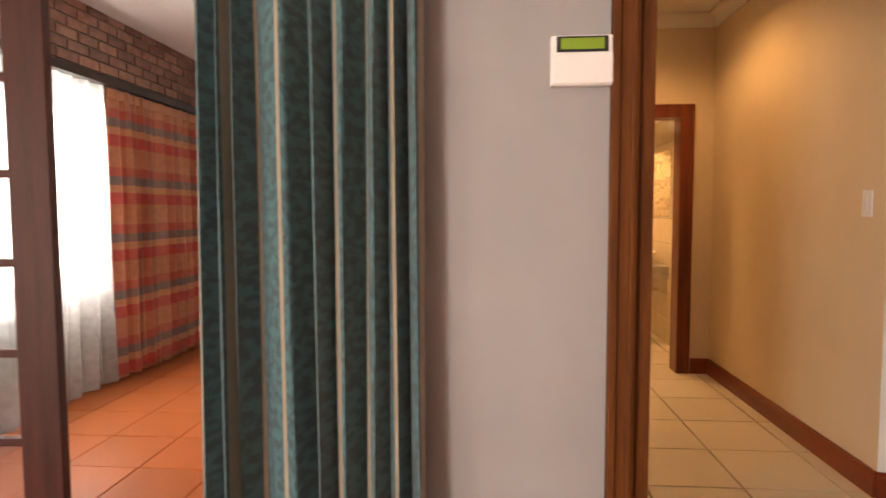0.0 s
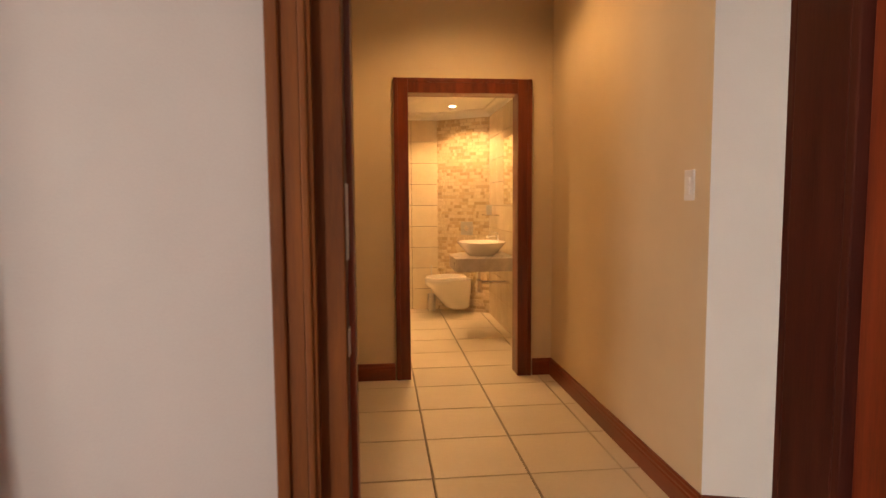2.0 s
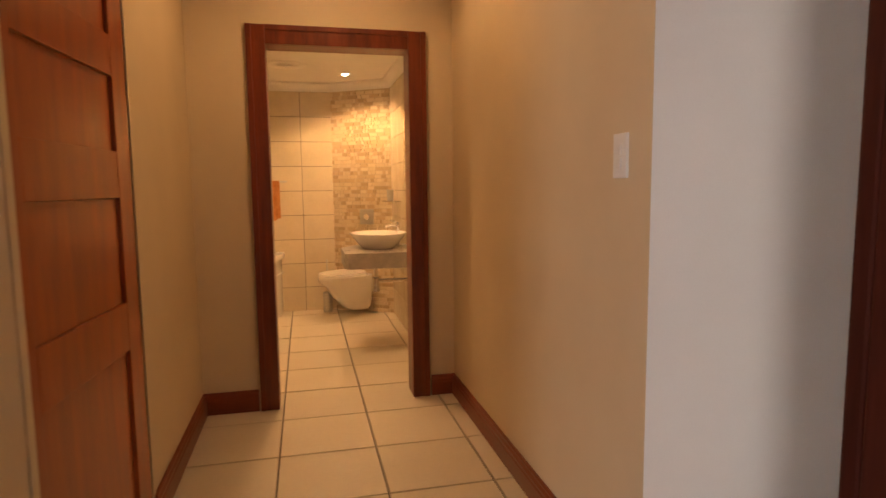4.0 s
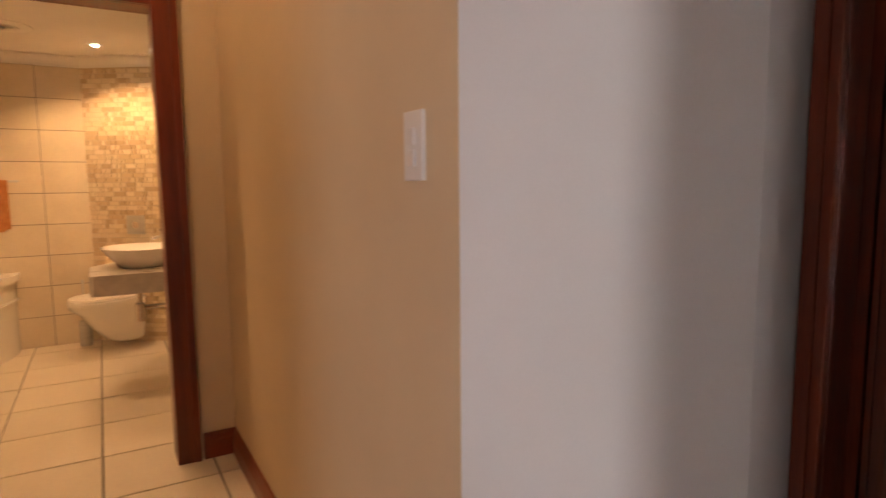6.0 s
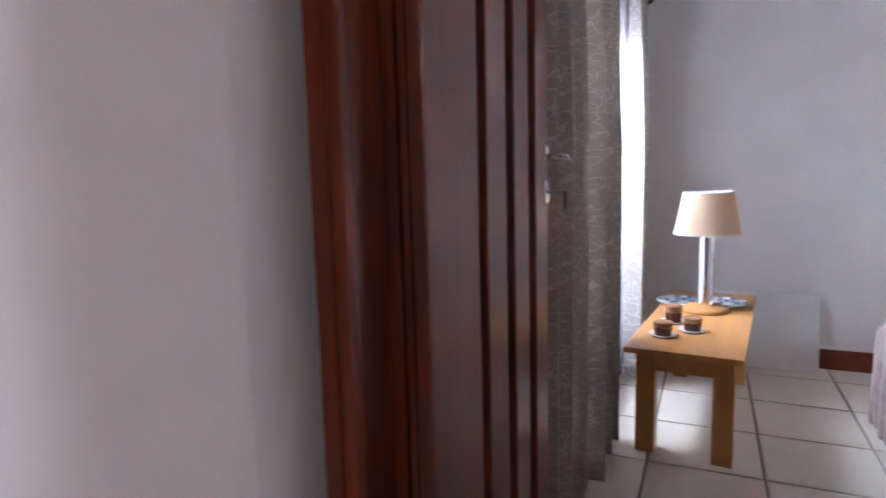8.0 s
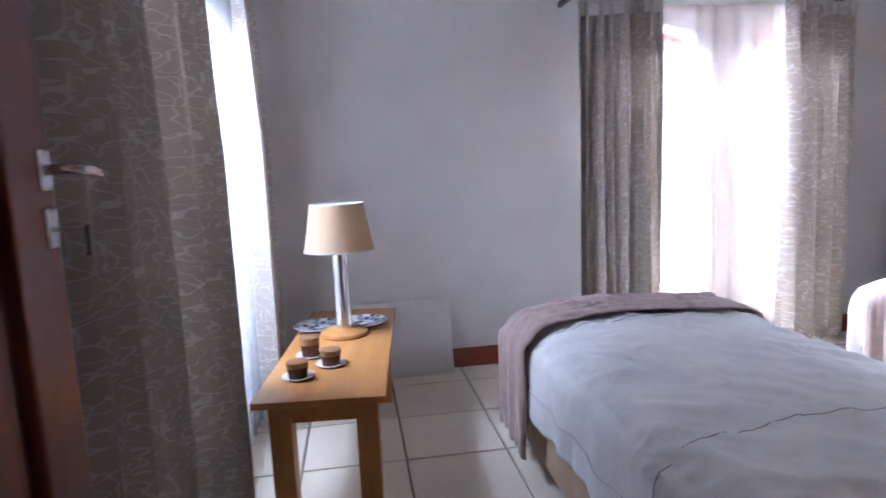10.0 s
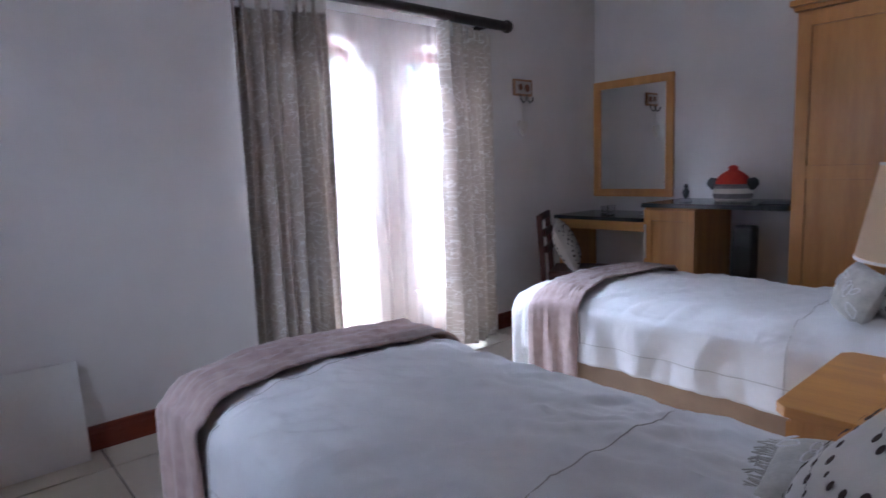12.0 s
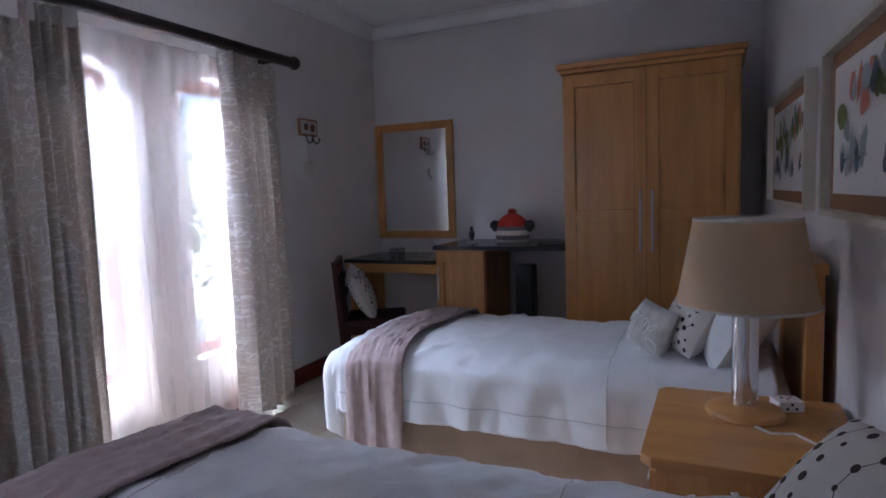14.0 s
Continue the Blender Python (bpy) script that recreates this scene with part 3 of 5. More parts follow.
part("rebate", boxes((0.864, 0.082, 0, 0.958, 0.097, 2.09)), MAHOG, bedroom_frame)



def floor_tiles(name, region, origin, size, material, label, joint=0.006):
    """Tiles laid on a grid, cut at the edges of the region, each a piece of its own."""
    x0, y0, x1, y1 = region
    root = tagged(new(name), label, kind="structure")
    whole = None
    for i in range(math.floor((x0 - origin[0]) / size), math.ceil((x1 - origin[0]) / size)):
        for j in range(math.floor((y0 - origin[1]) / size), math.ceil((y1 - origin[1]) / size)):
            cx, cy = origin[0] + (i + 0.5) * size, origin[1] + (j + 0.5) * size
            h = size / 2 - joint / 2
            a, b, c, d = max(cx - h, x0), max(cy - h, y0), min(cx + h, x1), min(cy + h, y1)
            if c - a < 0.01 or d - b < 0.01:
                continue
            full = c - a > 2 * h - 1e-4 and d - b > 2 * h - 1e-4
            if full and whole:
                me = whole
            else:
                bm = bmesh.new()
                vs = box(bm, a - cx, b - cy, -0.012, c - cx, d - cy, 0.0)
                for v in vs[4:]:
                    v.co.x *= 1 - 0.0025 / h
                    v.co.y *= 1 - 0.0025 / h
                bmesh.ops.recalc_face_normals(bm, faces=bm.faces[:])
                me = bpy.data.meshes.new("tile")
                bm.to_mesh(me)
                bm.free()
                me.materials.append(material)
                if full:
                    whole = me
            ob = new("tile", me)
            ob.parent = root
            ob.location = (cx, cy, 0.0006 * math.sin(i * 5.1 + j * 3.7))
    return root


def wall_tiles(name, m, width, z0, z1, tw, th, material, label, start=0.0):
    """Glazed wall tiles on a wall face; local x along it, y out of it."""
    root = tagged(new(name), label, kind="structure")
    root.matrix_world = m
    z = z0
    rows = round((z1 - z0) / th)
    for r in range(rows):
        x = -start
        while x < width - 0.01:
            a, b = max(x, 0) + 0.0025, min(x + tw, width) - 0.0025
            if b - a > 0.01:
                bm = boxes((a, 0, z0 + r * th + 0.0025, b, 0.008, z0 + (r + 1) * th - 0.0025))
                part("tile", bm, material, root)
            x += tw
    return root


# bathroom shell
wall("wall_bath_back", (1.45, 8.1), (-0.1, 8.1), -0.12, CEILING, GROUT, label="grouted bathroom wall behind the tiles")
wall("wall_bath_mosaic", (2.02, 7.72), (1.45, 8.1), -0.12, CEILING, PALE_GROUT, label="grouted diagonal bathroom wall behind the mosaic")
wall("wall_bath_right", (2.0, 5.49), (2.0, 7.74), -0.12, CEILING, GROUT, label="grouted bathroom wall behind the basin")
wall("wall_bath_left", (-0.1, 8.1), (-0.1, 5.49), -0.12, CEILING, BATHT, label="cream bathroom wall")
wall("wall_bath_front", (-0.1, 5.372), (0.455, 5.372), 0.12, CEILING, BATHT, label="cream bathroom wall beside the door")
structure("bathroom_ceiling", boxes((-0.1, 5.49, 2.27, 2.0, 8.1, 2.31)), CEIL, "white bathroom ceiling")
cornice("cornice_bath_back", (-0.1, 8.1), (1.46, 8.1), 2.27, 0.08)
cornice("cornice_bath_diagonal", (1.45, 8.1), (2.0, 7.733), 2.27, 0.08)
cornice("cornice_bath_right", (2.0, 7.74), (2.0, 5.49), 2.27, 0.08)
# sunroom and living room shell
wall("wall_sunroom_window", (-2.62, 7.6), (-2.62, 2.6), -0.2, CEILING, GROUT, [(2.85, 4.1, 0.75, 2.1)], "brown brick sunroom wall with a window")
wall("wall_sunroom_far", (-0.5, 7.5), (-2.6, 7.5), -0.2, CEILING, PAINT, label="pale sunroom wall")
wall("wall_sunroom_inner", (-0.5, 2.42), (-0.5, 7.5), -0.12, CEILING, PAINT, label="pale sunroom wall")
# the opening is made up, it only lets the west fill lamp in
wall("wall_living_window", (-4.2, 2.5), (-4.2, -3.1), -0.2, CEILING, PAINT, [(3.2, 5.0, 0.0, 2.3)], "pale living room wall with an unseen opening added for fill light")
# unseen walls take the lighter paint to bounce more light to the doorway
wall("wall_living_north", (-2.6, 2.5), (-4.2, 2.5), -0.2, CEILING, PAINT, label="pale living room wall")
wall("wall_living_back", (-4.2, -3.0), (2.7, -3.0), -0.2, CEILING, PAINT, [(0.75, 1.75, 0.0, 2.25)], "pale living room wall with a patio opening")
wall("wall_living_east", (2.64, -3.0), (2.64, 2.28), -0.2, CEILING, PAINT, label="pale living room wall")

# ---- makers of things ----
def sheet(points_fn, nu, nv, thick=0.0):
    """A cloth sheet from a function of (u, v) in 0..1 that gives a place and its cloth coordinates in metres."""
    bm = bmesh.new()
    uvl = bm.loops.layers.uv.new("UVMap")
    grid, uvs = [], {}
    for j in range(nv + 1):
        row = []
        for i in range(nu + 1):
            p, uv = points_fn(i / nu, j / nv)
            v = bm.verts.new(p)
            uvs[v] = uv
            row.append(v)
        grid.append(row)
    for j in range(nv):
        for i in range(nu):
            f = bm.faces.new((grid[j][i], grid[j][i + 1], grid[j + 1][i + 1], grid[j + 1][i]))
            for loop in f.loops:
                loop[uvl].uv = uvs[loop.vert]
    return bm


def thicken(ob, t):
    mod = ob.modifiers.new("cloth", "SOLIDIFY")
    mod.thickness, mod.offset = t, 0
    return ob


def curtain_panel(p0, p1, z0, z1, folds, depth, seed, fullness=1.8, nv=24, flare=0.0):
    """A gathered curtain hanging from p0 to p1, tight at the heading and loose at the hem."""
    rng = random.Random(seed)
    a, b = Vector((*p0, 0)), Vector((*p1, 0))
    along, length = (b - a).normalized(), (b - a).length
    out = Vector((along.y, -along.x, 0))
    ph = [rng.uniform(-0.7, 0.7) for _ in range(8)]
    amp = [rng.uniform(0.6, 1.25) for _ in range(folds + 2)]

    def fn(u, v):
        s = u + (0.3 / folds) * math.sin(9 * u + 3 * ph[0] + 0.9 * v) + (0.2 / folds) * math.sin(17 * u + 4 * ph[5] - 0.5 * v)
        k = s * folds
        local = amp[int(k) % len(amp)] * (1 - k % 1) + amp[(int(k) + 1) % len(amp)] * (k % 1)
        d = depth * (0.55 + 0.45 * min(1, v * 2.5)) * local
        wave = math.sin(2 * math.pi * k + 0.5 * math.sin(3 * v + ph[1]))
        off = d * wave + 0.3 * d * math.sin(2 * math.pi * k * 0.5 + ph[2])
        x = a + along * (length * (u + flare * v * (u - 0.5) + 0.01 * math.sin(4 * math.pi * k + ph[3]) * v)) + out * off
        z = z1 + (z0 - z1) * v + (0.012 * math.sin(9 * u + ph[4]) if v == 1 else 0)
        return (x.x, x.y, z), (u * length * fullness, z)

    return sheet(fn, folds * 12, nv)


def curtain(name, p0, p1, z0, z1, folds, depth, material, label, seed, rings=True, group="", fullness=1.8, flare=0.0):
    root = thing(name, Matrix.Identity(4), label, "curtain", group)
    pan = part("panel", curtain_panel(p0, p1, z0, z1, folds, depth, seed, fullness, flare=flare), material, root, smooth=True)
    thicken(pan, 0.002)
    if rings:
        a, b = Vector((*p0, 0)), Vector((*p1, 0))
        along = (b - a).normalized()
        ang = math.atan2(along.y, along.x)
        m = Matrix.Translation((a.x, a.y, 0)) @ Matrix.Rotation(ang, 4, "Z")
        tape = part("heading_tape", moved(boxes((0.01, -0.012, z1 - 0.075, (b - a).length - 0.01, 0.012, z1 - 0.005), bevel=0.004), m), material, root)
    return root


def cushion_height(u, v, h):
    return h * (max(0, 1 - abs(u) ** 2.6) * max(0, 1 - abs(v) ** 2.6)) ** 0.55


def cushion_mesh(w, l, h, seed, n=18):
    rng = random.Random(seed)
    a = [rng.uniform(0, 6) for _ in range(4)]
    bm = bmesh.new()
    for sgn in (1, -1):
        rows = []
        for j in range(n + 1):
            row = []
            for i in range(n + 1):
                u, v = 2 * i / n - 1, 2 * j / n - 1
                pinch = 1 - 0.05 * (1 - abs(u) ** 2) * abs(v) ** 3
                pinch2 = 1 - 0.05 * (1 - abs(v) ** 2) * abs(u) ** 3
                z = sgn * cushion_height(u, v, h) * (1 + 0.06 * math.sin(3 * u + a[0]) * math.sin(2.5 * v + a[1]))
                row.append(bm.verts.new((u * w / 2 * pinch2, v * l / 2 * pinch, z)))
            rows.append(row)
        for j in range(n):
            for i in range(n):
                q = (rows[j][i], rows[j][i + 1], rows[j + 1][i + 1], rows[j + 1][i])
                bm.faces.new(q if sgn > 0 else q[::-1])
    bmesh.ops.remove_doubles(bm, verts=bm.verts[:], dist=1e-4)
    bmesh.ops.recalc_face_normals(bm, faces=bm.faces[:])
    return bm


def cushion(name, m, w, l, h, material, label, seed, dots=False, fringe=False):
    root = thing(name, m, label, "cushion")
    part("cover", cushion_mesh(w, l, h, seed), material, root, smooth=True)
    if dots:
        bm = bmesh.new()
        for r0, phase in ((0.92, 0.0), (0.70, 0.35), (0.30, 0.2), (1.20, 0.6), (1.40, 0.1)):
            steps = max(8, int(32 * r0))
            last = {}
            for k in range(steps):
                t = 2 * math.pi * k / steps + phase
                cx, cy = -0.35 + r0 * math.cos(t), 0.25 + r0 * math.sin(t) * 0.9
                for side in (1, -1):
                    if abs(cx) > 0.93 or abs(cy) > 0.93:
                        continue
                    z = side * (cushion_height(cx, cy, h) + 0.0018)
                    e = 0.02
                    nx = -(cushion_height(cx + e, cy, h) - cushion_height(cx - e, cy, h)) / (e * w)
                    ny = -(cushion_height(cx, cy + e, h) - cushion_height(cx, cy - e, h)) / (e * l)
                    nrm = Vector((nx, ny, 1)).normalized()
                    nrm.z *= side
                    u = nrm.orthogonal().normalized()
                    v = nrm.cross(u)
                    p = Vector((cx * w / 2, cy * l / 2, z)) + nrm * 0.003
                    rad = 0.0098 + 0.0028 * math.sin(k * 2.1 + r0 * 9)
                    bm.faces.new([bm.verts.new(p + rad * (math.cos(q) * u + 0.8 * math.sin(q) * v)) for q in (2 * math.pi * s / 12 for s in range(12))])
                    if side in last and last[side][1] == k - 1 and r0 in (0.92, 0.30, 1.40):
                        across = (p - last[side][0]).cross(nrm).normalized() * 0.0011
                        bm.faces.new([bm.verts.new(e) for e in (last[side][0] - across, last[side][0] + across, p + across, p - across)])
                    last[side] = (p, k)
        tagged(part("dot_print", bm, DOT, root, "dark brown printed dots in curved rows"), kind="stuff")
    if fringe:
        bm = bmesh.new()
        rng = random.Random(seed)
        for k in range(40):
            t = -1 + 2 * k / 39
            y = t * l / 2 * 0.97
            x = w / 2 * 0.94
            seg = tube([(x, y, 0.0), (x + 0.022, y + rng.uniform(-0.01, 0.01), 0.004), (x + 0.045, y + rng.uniform(-0.02, 0.02), rng.uniform(-0.012, 0.004))], 0.0016, 4)
            me = bpy.data.meshes.new("t")
            seg.to_mesh(me)
            bm.from_mesh(me)
            seg.free()
        tagged(part("fringe", bm, material, root, "short thread fringe"), kind="stuff")
        for k in range(9):
            cx, cy, turn, size = rng.uniform(-0.6, 0.6), -0.8 + 1.6 * ((k * 0.618) % 1), rng.uniform(0, 6.28), rng.uniform(0.16, 0.3)
            loop = []
            for q in range(15):
                a = 2 * math.pi * q / 14
                px, py = size * (1 + math.cos(a)), 0.45 * size * math.sin(a)
                x, y = cx + px * math.cos(turn) - py * math.sin(turn), cy + px * math.sin(turn) + py * math.cos(turn)
                x, y = max(-0.9, min(0.9, x)), max(-0.9, min(0.9, y))
                loop.append((x * w / 2, y * l / 2, cushion_height(x, y, h) * 1.05 + 0.003))
            part("embroidered_leaf", tube(loop, 0.0018, 5), LINEN, root, "raised pale thread leaf")
    return root


def drape(x_len, half, top, side_drop, foot_drop, seed, x0=0.0, lift=0.0, wrinkle=0.0145, nu=170, nv=120, r=0.10, near_drop=None, foot=True, crown=0.035, pleat=21):
    """A cover laid over a bed: flat on top with rounded edges, hanging down the sides and over the foot."""
    ns = Vector((seed * 7.3, seed * 3.1, 0))
    full_x = x_len + (foot_drop if foot else 0)
    near_drop = side_drop if near_drop is None else near_drop

    def edge(s, limit, rad):
        """Arc length past the start of the rounded edge -> out, down."""
        t = s - (limit - rad)
        if t <= 0:
            return s, 0.0
        if t < rad * math.pi / 2:
            return limit - rad + rad * math.sin(t / rad), rad * (1 - math.cos(t / rad))
        return limit, rad + (t - rad * math.pi / 2)

    def fn(u, v):
        s = x0 + u * (full_x - x0)
        q = -(half + near_drop) + v * (2 * half + side_drop + near_drop)
        x, dx = edge(s, x_len, r * 1.9) if foot else (s, 0.0)
        y, dy = edge(abs(q), half, r)
        y = math.copysign(y, q)
        down = math.hypot(dx, dy)
        if dx > 0.02 and dy > 0.02:
            k = min(dx, dy)
            x -= 0.35 * k
            y -= math.copysign(0.25 * k, y)
        n1 = noise.noise(Vector((s * 3.2, q * 3.2, 0)) + ns)
        n2 = noise.noise(Vector((s * 9 + q * 4, q * 7 - s * 3, 3)) + ns)
        n3 = 1 - abs(noise.noise(Vector((s * 5 - q * 5, q * 2.4 + s * 2.0, 7)) + ns)) * 2
        n4 = 1 - abs(noise.noise(Vector((s * 9 + q * 3, q * 12 - s * 4, 11)) + ns)) * 2
        n5 = 1 - abs(noise.noise(Vector((s * 13 - q * 9, q * 5 + s * 4, 17)) + ns)) * 2
        calm = 0.5 + 0.5 * noise.noise(Vector((s * 1.7, q * 1.7, 23)) + ns)
        bulge = crown * (1 - (q / half) ** 2 if abs(q) < half else 0)
        rel = wrinkle * (n1 * 0.9 + n2 * 0.35 + 1.7 * max(0, n3 - 0.5) + 0.9 * max(0, n4 - 0.55) + 0.8 * calm * max(0, n5 - 0.5))
        z = top + lift + bulge - down + rel * (1 if down < 0.05 else 0.4)
        if down > 0.05:
            fold = wrinkle * (1.4 * n1 + 0.9 * math.sin(s * pleat + 3 * n1)) * min(1, down / 0.25)
            if dy >= dx:
                y += math.copysign(abs(lift) + 0.012 + fold, y)
            else:
                x += lift + 0.012 + wrinkle * 1.2 * (n1 + 0.6 * math.sin(q * 19))
        else:
            y += math.copysign(lift * 0.6, y)
        return (x, y, max(z, 0.03)), (s, q)

    return sheet(fn, nu, nv), fn


def bed(name, m, half, label, seed):
    """A divan with valance, mattress, duvet and headboard; head at x = 0, foot at +x."""
    root = thing(name, m, label, "bed", "single beds")
    part("headboard", boxes((-0.075, -half - 0.03, 0, -0.02, -half + 0.04, 1.02), (-0.075, half - 0.04, 0, -0.02, half + 0.03, 1.02),
                            (-0.065, -half + 0.04, 0.3, -0.032, half - 0.04, 1.0), (-0.085, -half - 0.045, 1.02, -0.005, half + 0.045, 1.06), bevel=0.005), BEECH, root, "honey-coloured wooden headboard")
    part("valance", boxes((0.0, -half + 0.015, 0.06, 1.98, half - 0.015, 0.36), bevel=0.012), SKIRT, root, "tan cloth valance")
    for x, y in ((0.12, 1), (0.12, -1), (1.85, 1), (1.85, -1)):
        part("foot", moved(lathe([(0.024, 0), (0.024, 0.06)], 12), Matrix.Translation((x, y * (half - 0.1), 0))), BLACK, root)
    part("mattress", boxes((0.0, -half + 0.01, 0.362, 1.97, half - 0.01, 0.57), bevel=0.05), LINEN, root)
    bm, fn = drape(2.06, half + 0.02, 0.60, 0.275, 0.36, seed, x0=0.06)
    d = part("duvet", bm, LINEN, root, "white cotton duvet", smooth=True)
    thicken(d, 0.012)
    for s in (0.66, 1.60):
        u = (s - 0.06) / (2.42 - 0.06)
        pts = [Vector(fn(u, k / 90)[0]) + Vector((0, 0, 0.0065)) for k in range(2, 89)]
        pts = [p + Vector((0, math.copysign(0.007, p.y) if abs(p.y) > half else 0, 0)) for p in pts]
        part("piping", tube(pts, 0.0017, 6), PIPING, d, "thin stitched seam")
    for v in (0.07, 0.93):
        pts = [Vector(fn(k / 90, v)[0]) for k in range(0, 74)]
        pts = [p + Vector((0, math.copysign(0.008, p.y), 0)) for p in pts]
        part("piping", tube(pts, 0.0017, 6), PIPING, d, "thin stitched seam along the hem")
    return root


def throw_blanket(m, half, label, seed, hang, start, width):
    root = thing("throw_blanket", m, label, "blanket", "bed throws")

    bm, _ = drape(2.6, half + 0.045, 0.618, 0.42, 0.0, seed, x0=0.0, lift=0.008, wrinkle=0.009, foot=False, pleat=6.0, near_drop=0.42, nu=30, crown=0.042)
    for v in bm.verts:
        f = v.co.x / 2.6
        base = start + f * width
        drop = max(0.0, f - 0.72) * 0.35
        v.co.x = base + 0.02 * math.sin(v.co.y * 6) + 0.02 * noise.noise(Vector((v.co.y * 4, seed, 0)))
        v.co.z -= drop * (0.4 if v.co.z > 0.5 else 0.0)
        if v.co.z < 0.3:
            v.co.z += hang
    t = part("cloth", bm, THROW, root, smooth=True)
    thicken(t, 0.009)
    return root


def table_lamp(m, label, k=1.0):
    root = thing("table_lamp", m, label, "lamp", "bedside lamps")
    part("base", lathe([(0.0, 0), (0.112, 0), (0.115, 0.008), (0.11, 0.02), (0.085, 0.032), (0.04, 0.038), (0.0, 0.038)], 40), BEECH_X, root, "round turned wooden base", smooth=True)
    part("stem", lathe([(0.038, 0.036), (0.038, 0.40), (0.012, 0.405), (0.012, 0.46)], 28), CHROME, root, "thick chrome tube stem", smooth=True)
    z0 = 0.622 - 0.267 * k
    r0, r1 = 0.202 * k, 0.152 * k
    sh = part("shade", lathe([(r0, z0), (r1, 0.622), (r1 - 0.003, 0.622), (r0 - 0.003, z0), (r0, z0)], 48), SHADE, root, "tapered beige cloth shade", smooth=True)
    for r, z in ((r0, z0 - 0.003), (r1, 0.615)):
        part("rim", moved(lathe([(r + 0.002, 0), (r + 0.002, 0.008), (r - 0.004, 0.008), (r - 0.004, 0), (r + 0.002, 0)], 48), Matrix.Translation((0, 0, z))), CREAMC, sh)
    for q in range(3):
        a = 2 * math.pi * q / 3
        part("spider_arm", tube([(0.01 * math.cos(a), 0.01 * math.sin(a), 0.455), ((r1 - 0.002) * math.cos(a), (r1 - 0.002) * math.sin(a), 0.612)], 0.003, 6), STEEL, root)
    return root


def panel_door(width, height, material, parent, x0, y0, z0, panels, stile=0.075, thick=0.022, name="door"):
    """A framed door face at local y0 looking to +y; panels as (low, high) pairs of its field."""
    d = part(name, boxes((x0, y0, z0, x0 + stile, y0 + thick, z0 + height), bevel=0.0025), material, parent)
    part("stile", boxes((x0 + width - stile, y0, z0, x0 + width, y0 + thick, z0 + height), bevel=0.0025), material, d)
    edges = sorted([z0] + [e for p in panels for e in p] + [z0 + height])
    for lo, hi in zip(edges[::2], edges[1::2]):
        part("rail", boxes((x0 + stile, y0, lo, x0 + width - stile, y0 + thick, hi), bevel=0.0025), material, d)
    for lo, hi in panels:
        gap = 0.004 if thick < 0.03 else 0.0
        part("panel", boxes((x0 + stile + gap, y0 + 0.002, lo + gap, x0 + width - stile - gap, y0 + thick - 0.011, hi - gap), bevel=0.002), material, d)
    return d


def wall_picture(m, w, h, label, seed):
    """Local x along the wall, z up, y out of the wall."""
    root = thing("framed_picture", m, label, "picture", "handprint pictures")
    t = 0.022
    part("frame", boxes((0, 0, 0, w, 0.045, t), (0, 0, h - t, w, 0.045, h), (0, 0, t, t, 0.045, h - t), (w - t, 0, t, w, 0.045, h - t), bevel=0.003), SILVER, root, "thin champagne-coloured frame")
    part("mount", boxes((t, 0.002, t, w - t, 0.012, h - t)), MATBOARD, root, "tan mount board")
    part("sheet", boxes((0.075, 0.0125, 0.075, w - 0.075, 0.015, h - 0.075)), BOARD, root, "white paper")
    rng = random.Random(seed)
    cols = [surface("paint_%s" % c, lo, hi, 0.8, 12, bump=0) for c, lo, hi in (("green", (0.12, 0.16, 0.04), (0.25, 0.27, 0.08)), ("slate", (0.07, 0.10, 0.13), (0.14, 0.18, 0.22)), ("coral", (0.5, 0.12, 0.08), (0.62, 0.3, 0.2)), ("grey", (0.3, 0.33, 0.33), (0.45, 0.48, 0.47)))]
    def blob(cx, cz, rx, rz, turn, y, k, fingers=0.0):
        """One brushed oval with an uneven rim, or a palm with five fingers."""
        bm = bmesh.new()
        pts, n = [], 90 if fingers else 24
        for i in range(n):
            a = 2 * math.pi * i / n
            e = 1 + 0.35 * noise.noise(Vector((math.cos(a) * 1.5, math.sin(a) * 1.5, k)))
            for at, length in ((0.25, 1.1), (1.05, 1.6), (1.42, 1.9), (1.78, 1.75), (2.2, 1.3)):
                e += fingers * length * math.exp(-((a - at) / 0.11) ** 2)
            px, pz = rx * e * math.cos(a), rz * e * math.sin(a)
            pts.append(bm.verts.new((cx + px * math.cos(turn) - pz * math.sin(turn), y, cz + px * math.sin(turn) + pz * math.cos(turn))))
        f = bm.faces.new(pts)
        bmesh.ops.triangulate(bm, faces=[f])
        bmesh.ops.recalc_face_normals(bm, faces=bm.faces[:])
        return bm

    for k in range(34):
        cx, cz, y = 0.17 + (w - 0.34) * ((k * 0.618 + 0.07 * seed) % 1), rng.uniform(0.27, h - 0.15), 0.0155 + 0.0003 * k
        if k % 4 == 0:
            cz = rng.uniform(0.15, 0.21)
            s = rng.uniform(0.75, 1.0)
            part("handprint", blob(cx, cz, 0.03 * s, 0.033 * s, rng.uniform(-0.5, 0.5), y, k, 1.0), cols[rng.choice((1, 1, 3))], root)
        else:
            part("brush_stroke", blob(cx, cz, rng.uniform(0.02, 0.04), rng.uniform(0.035, 0.06), rng.uniform(-1.3, 1.3), y, k), cols[rng.choice((0, 0, 0, 2, 1, 3))], root)
    return root

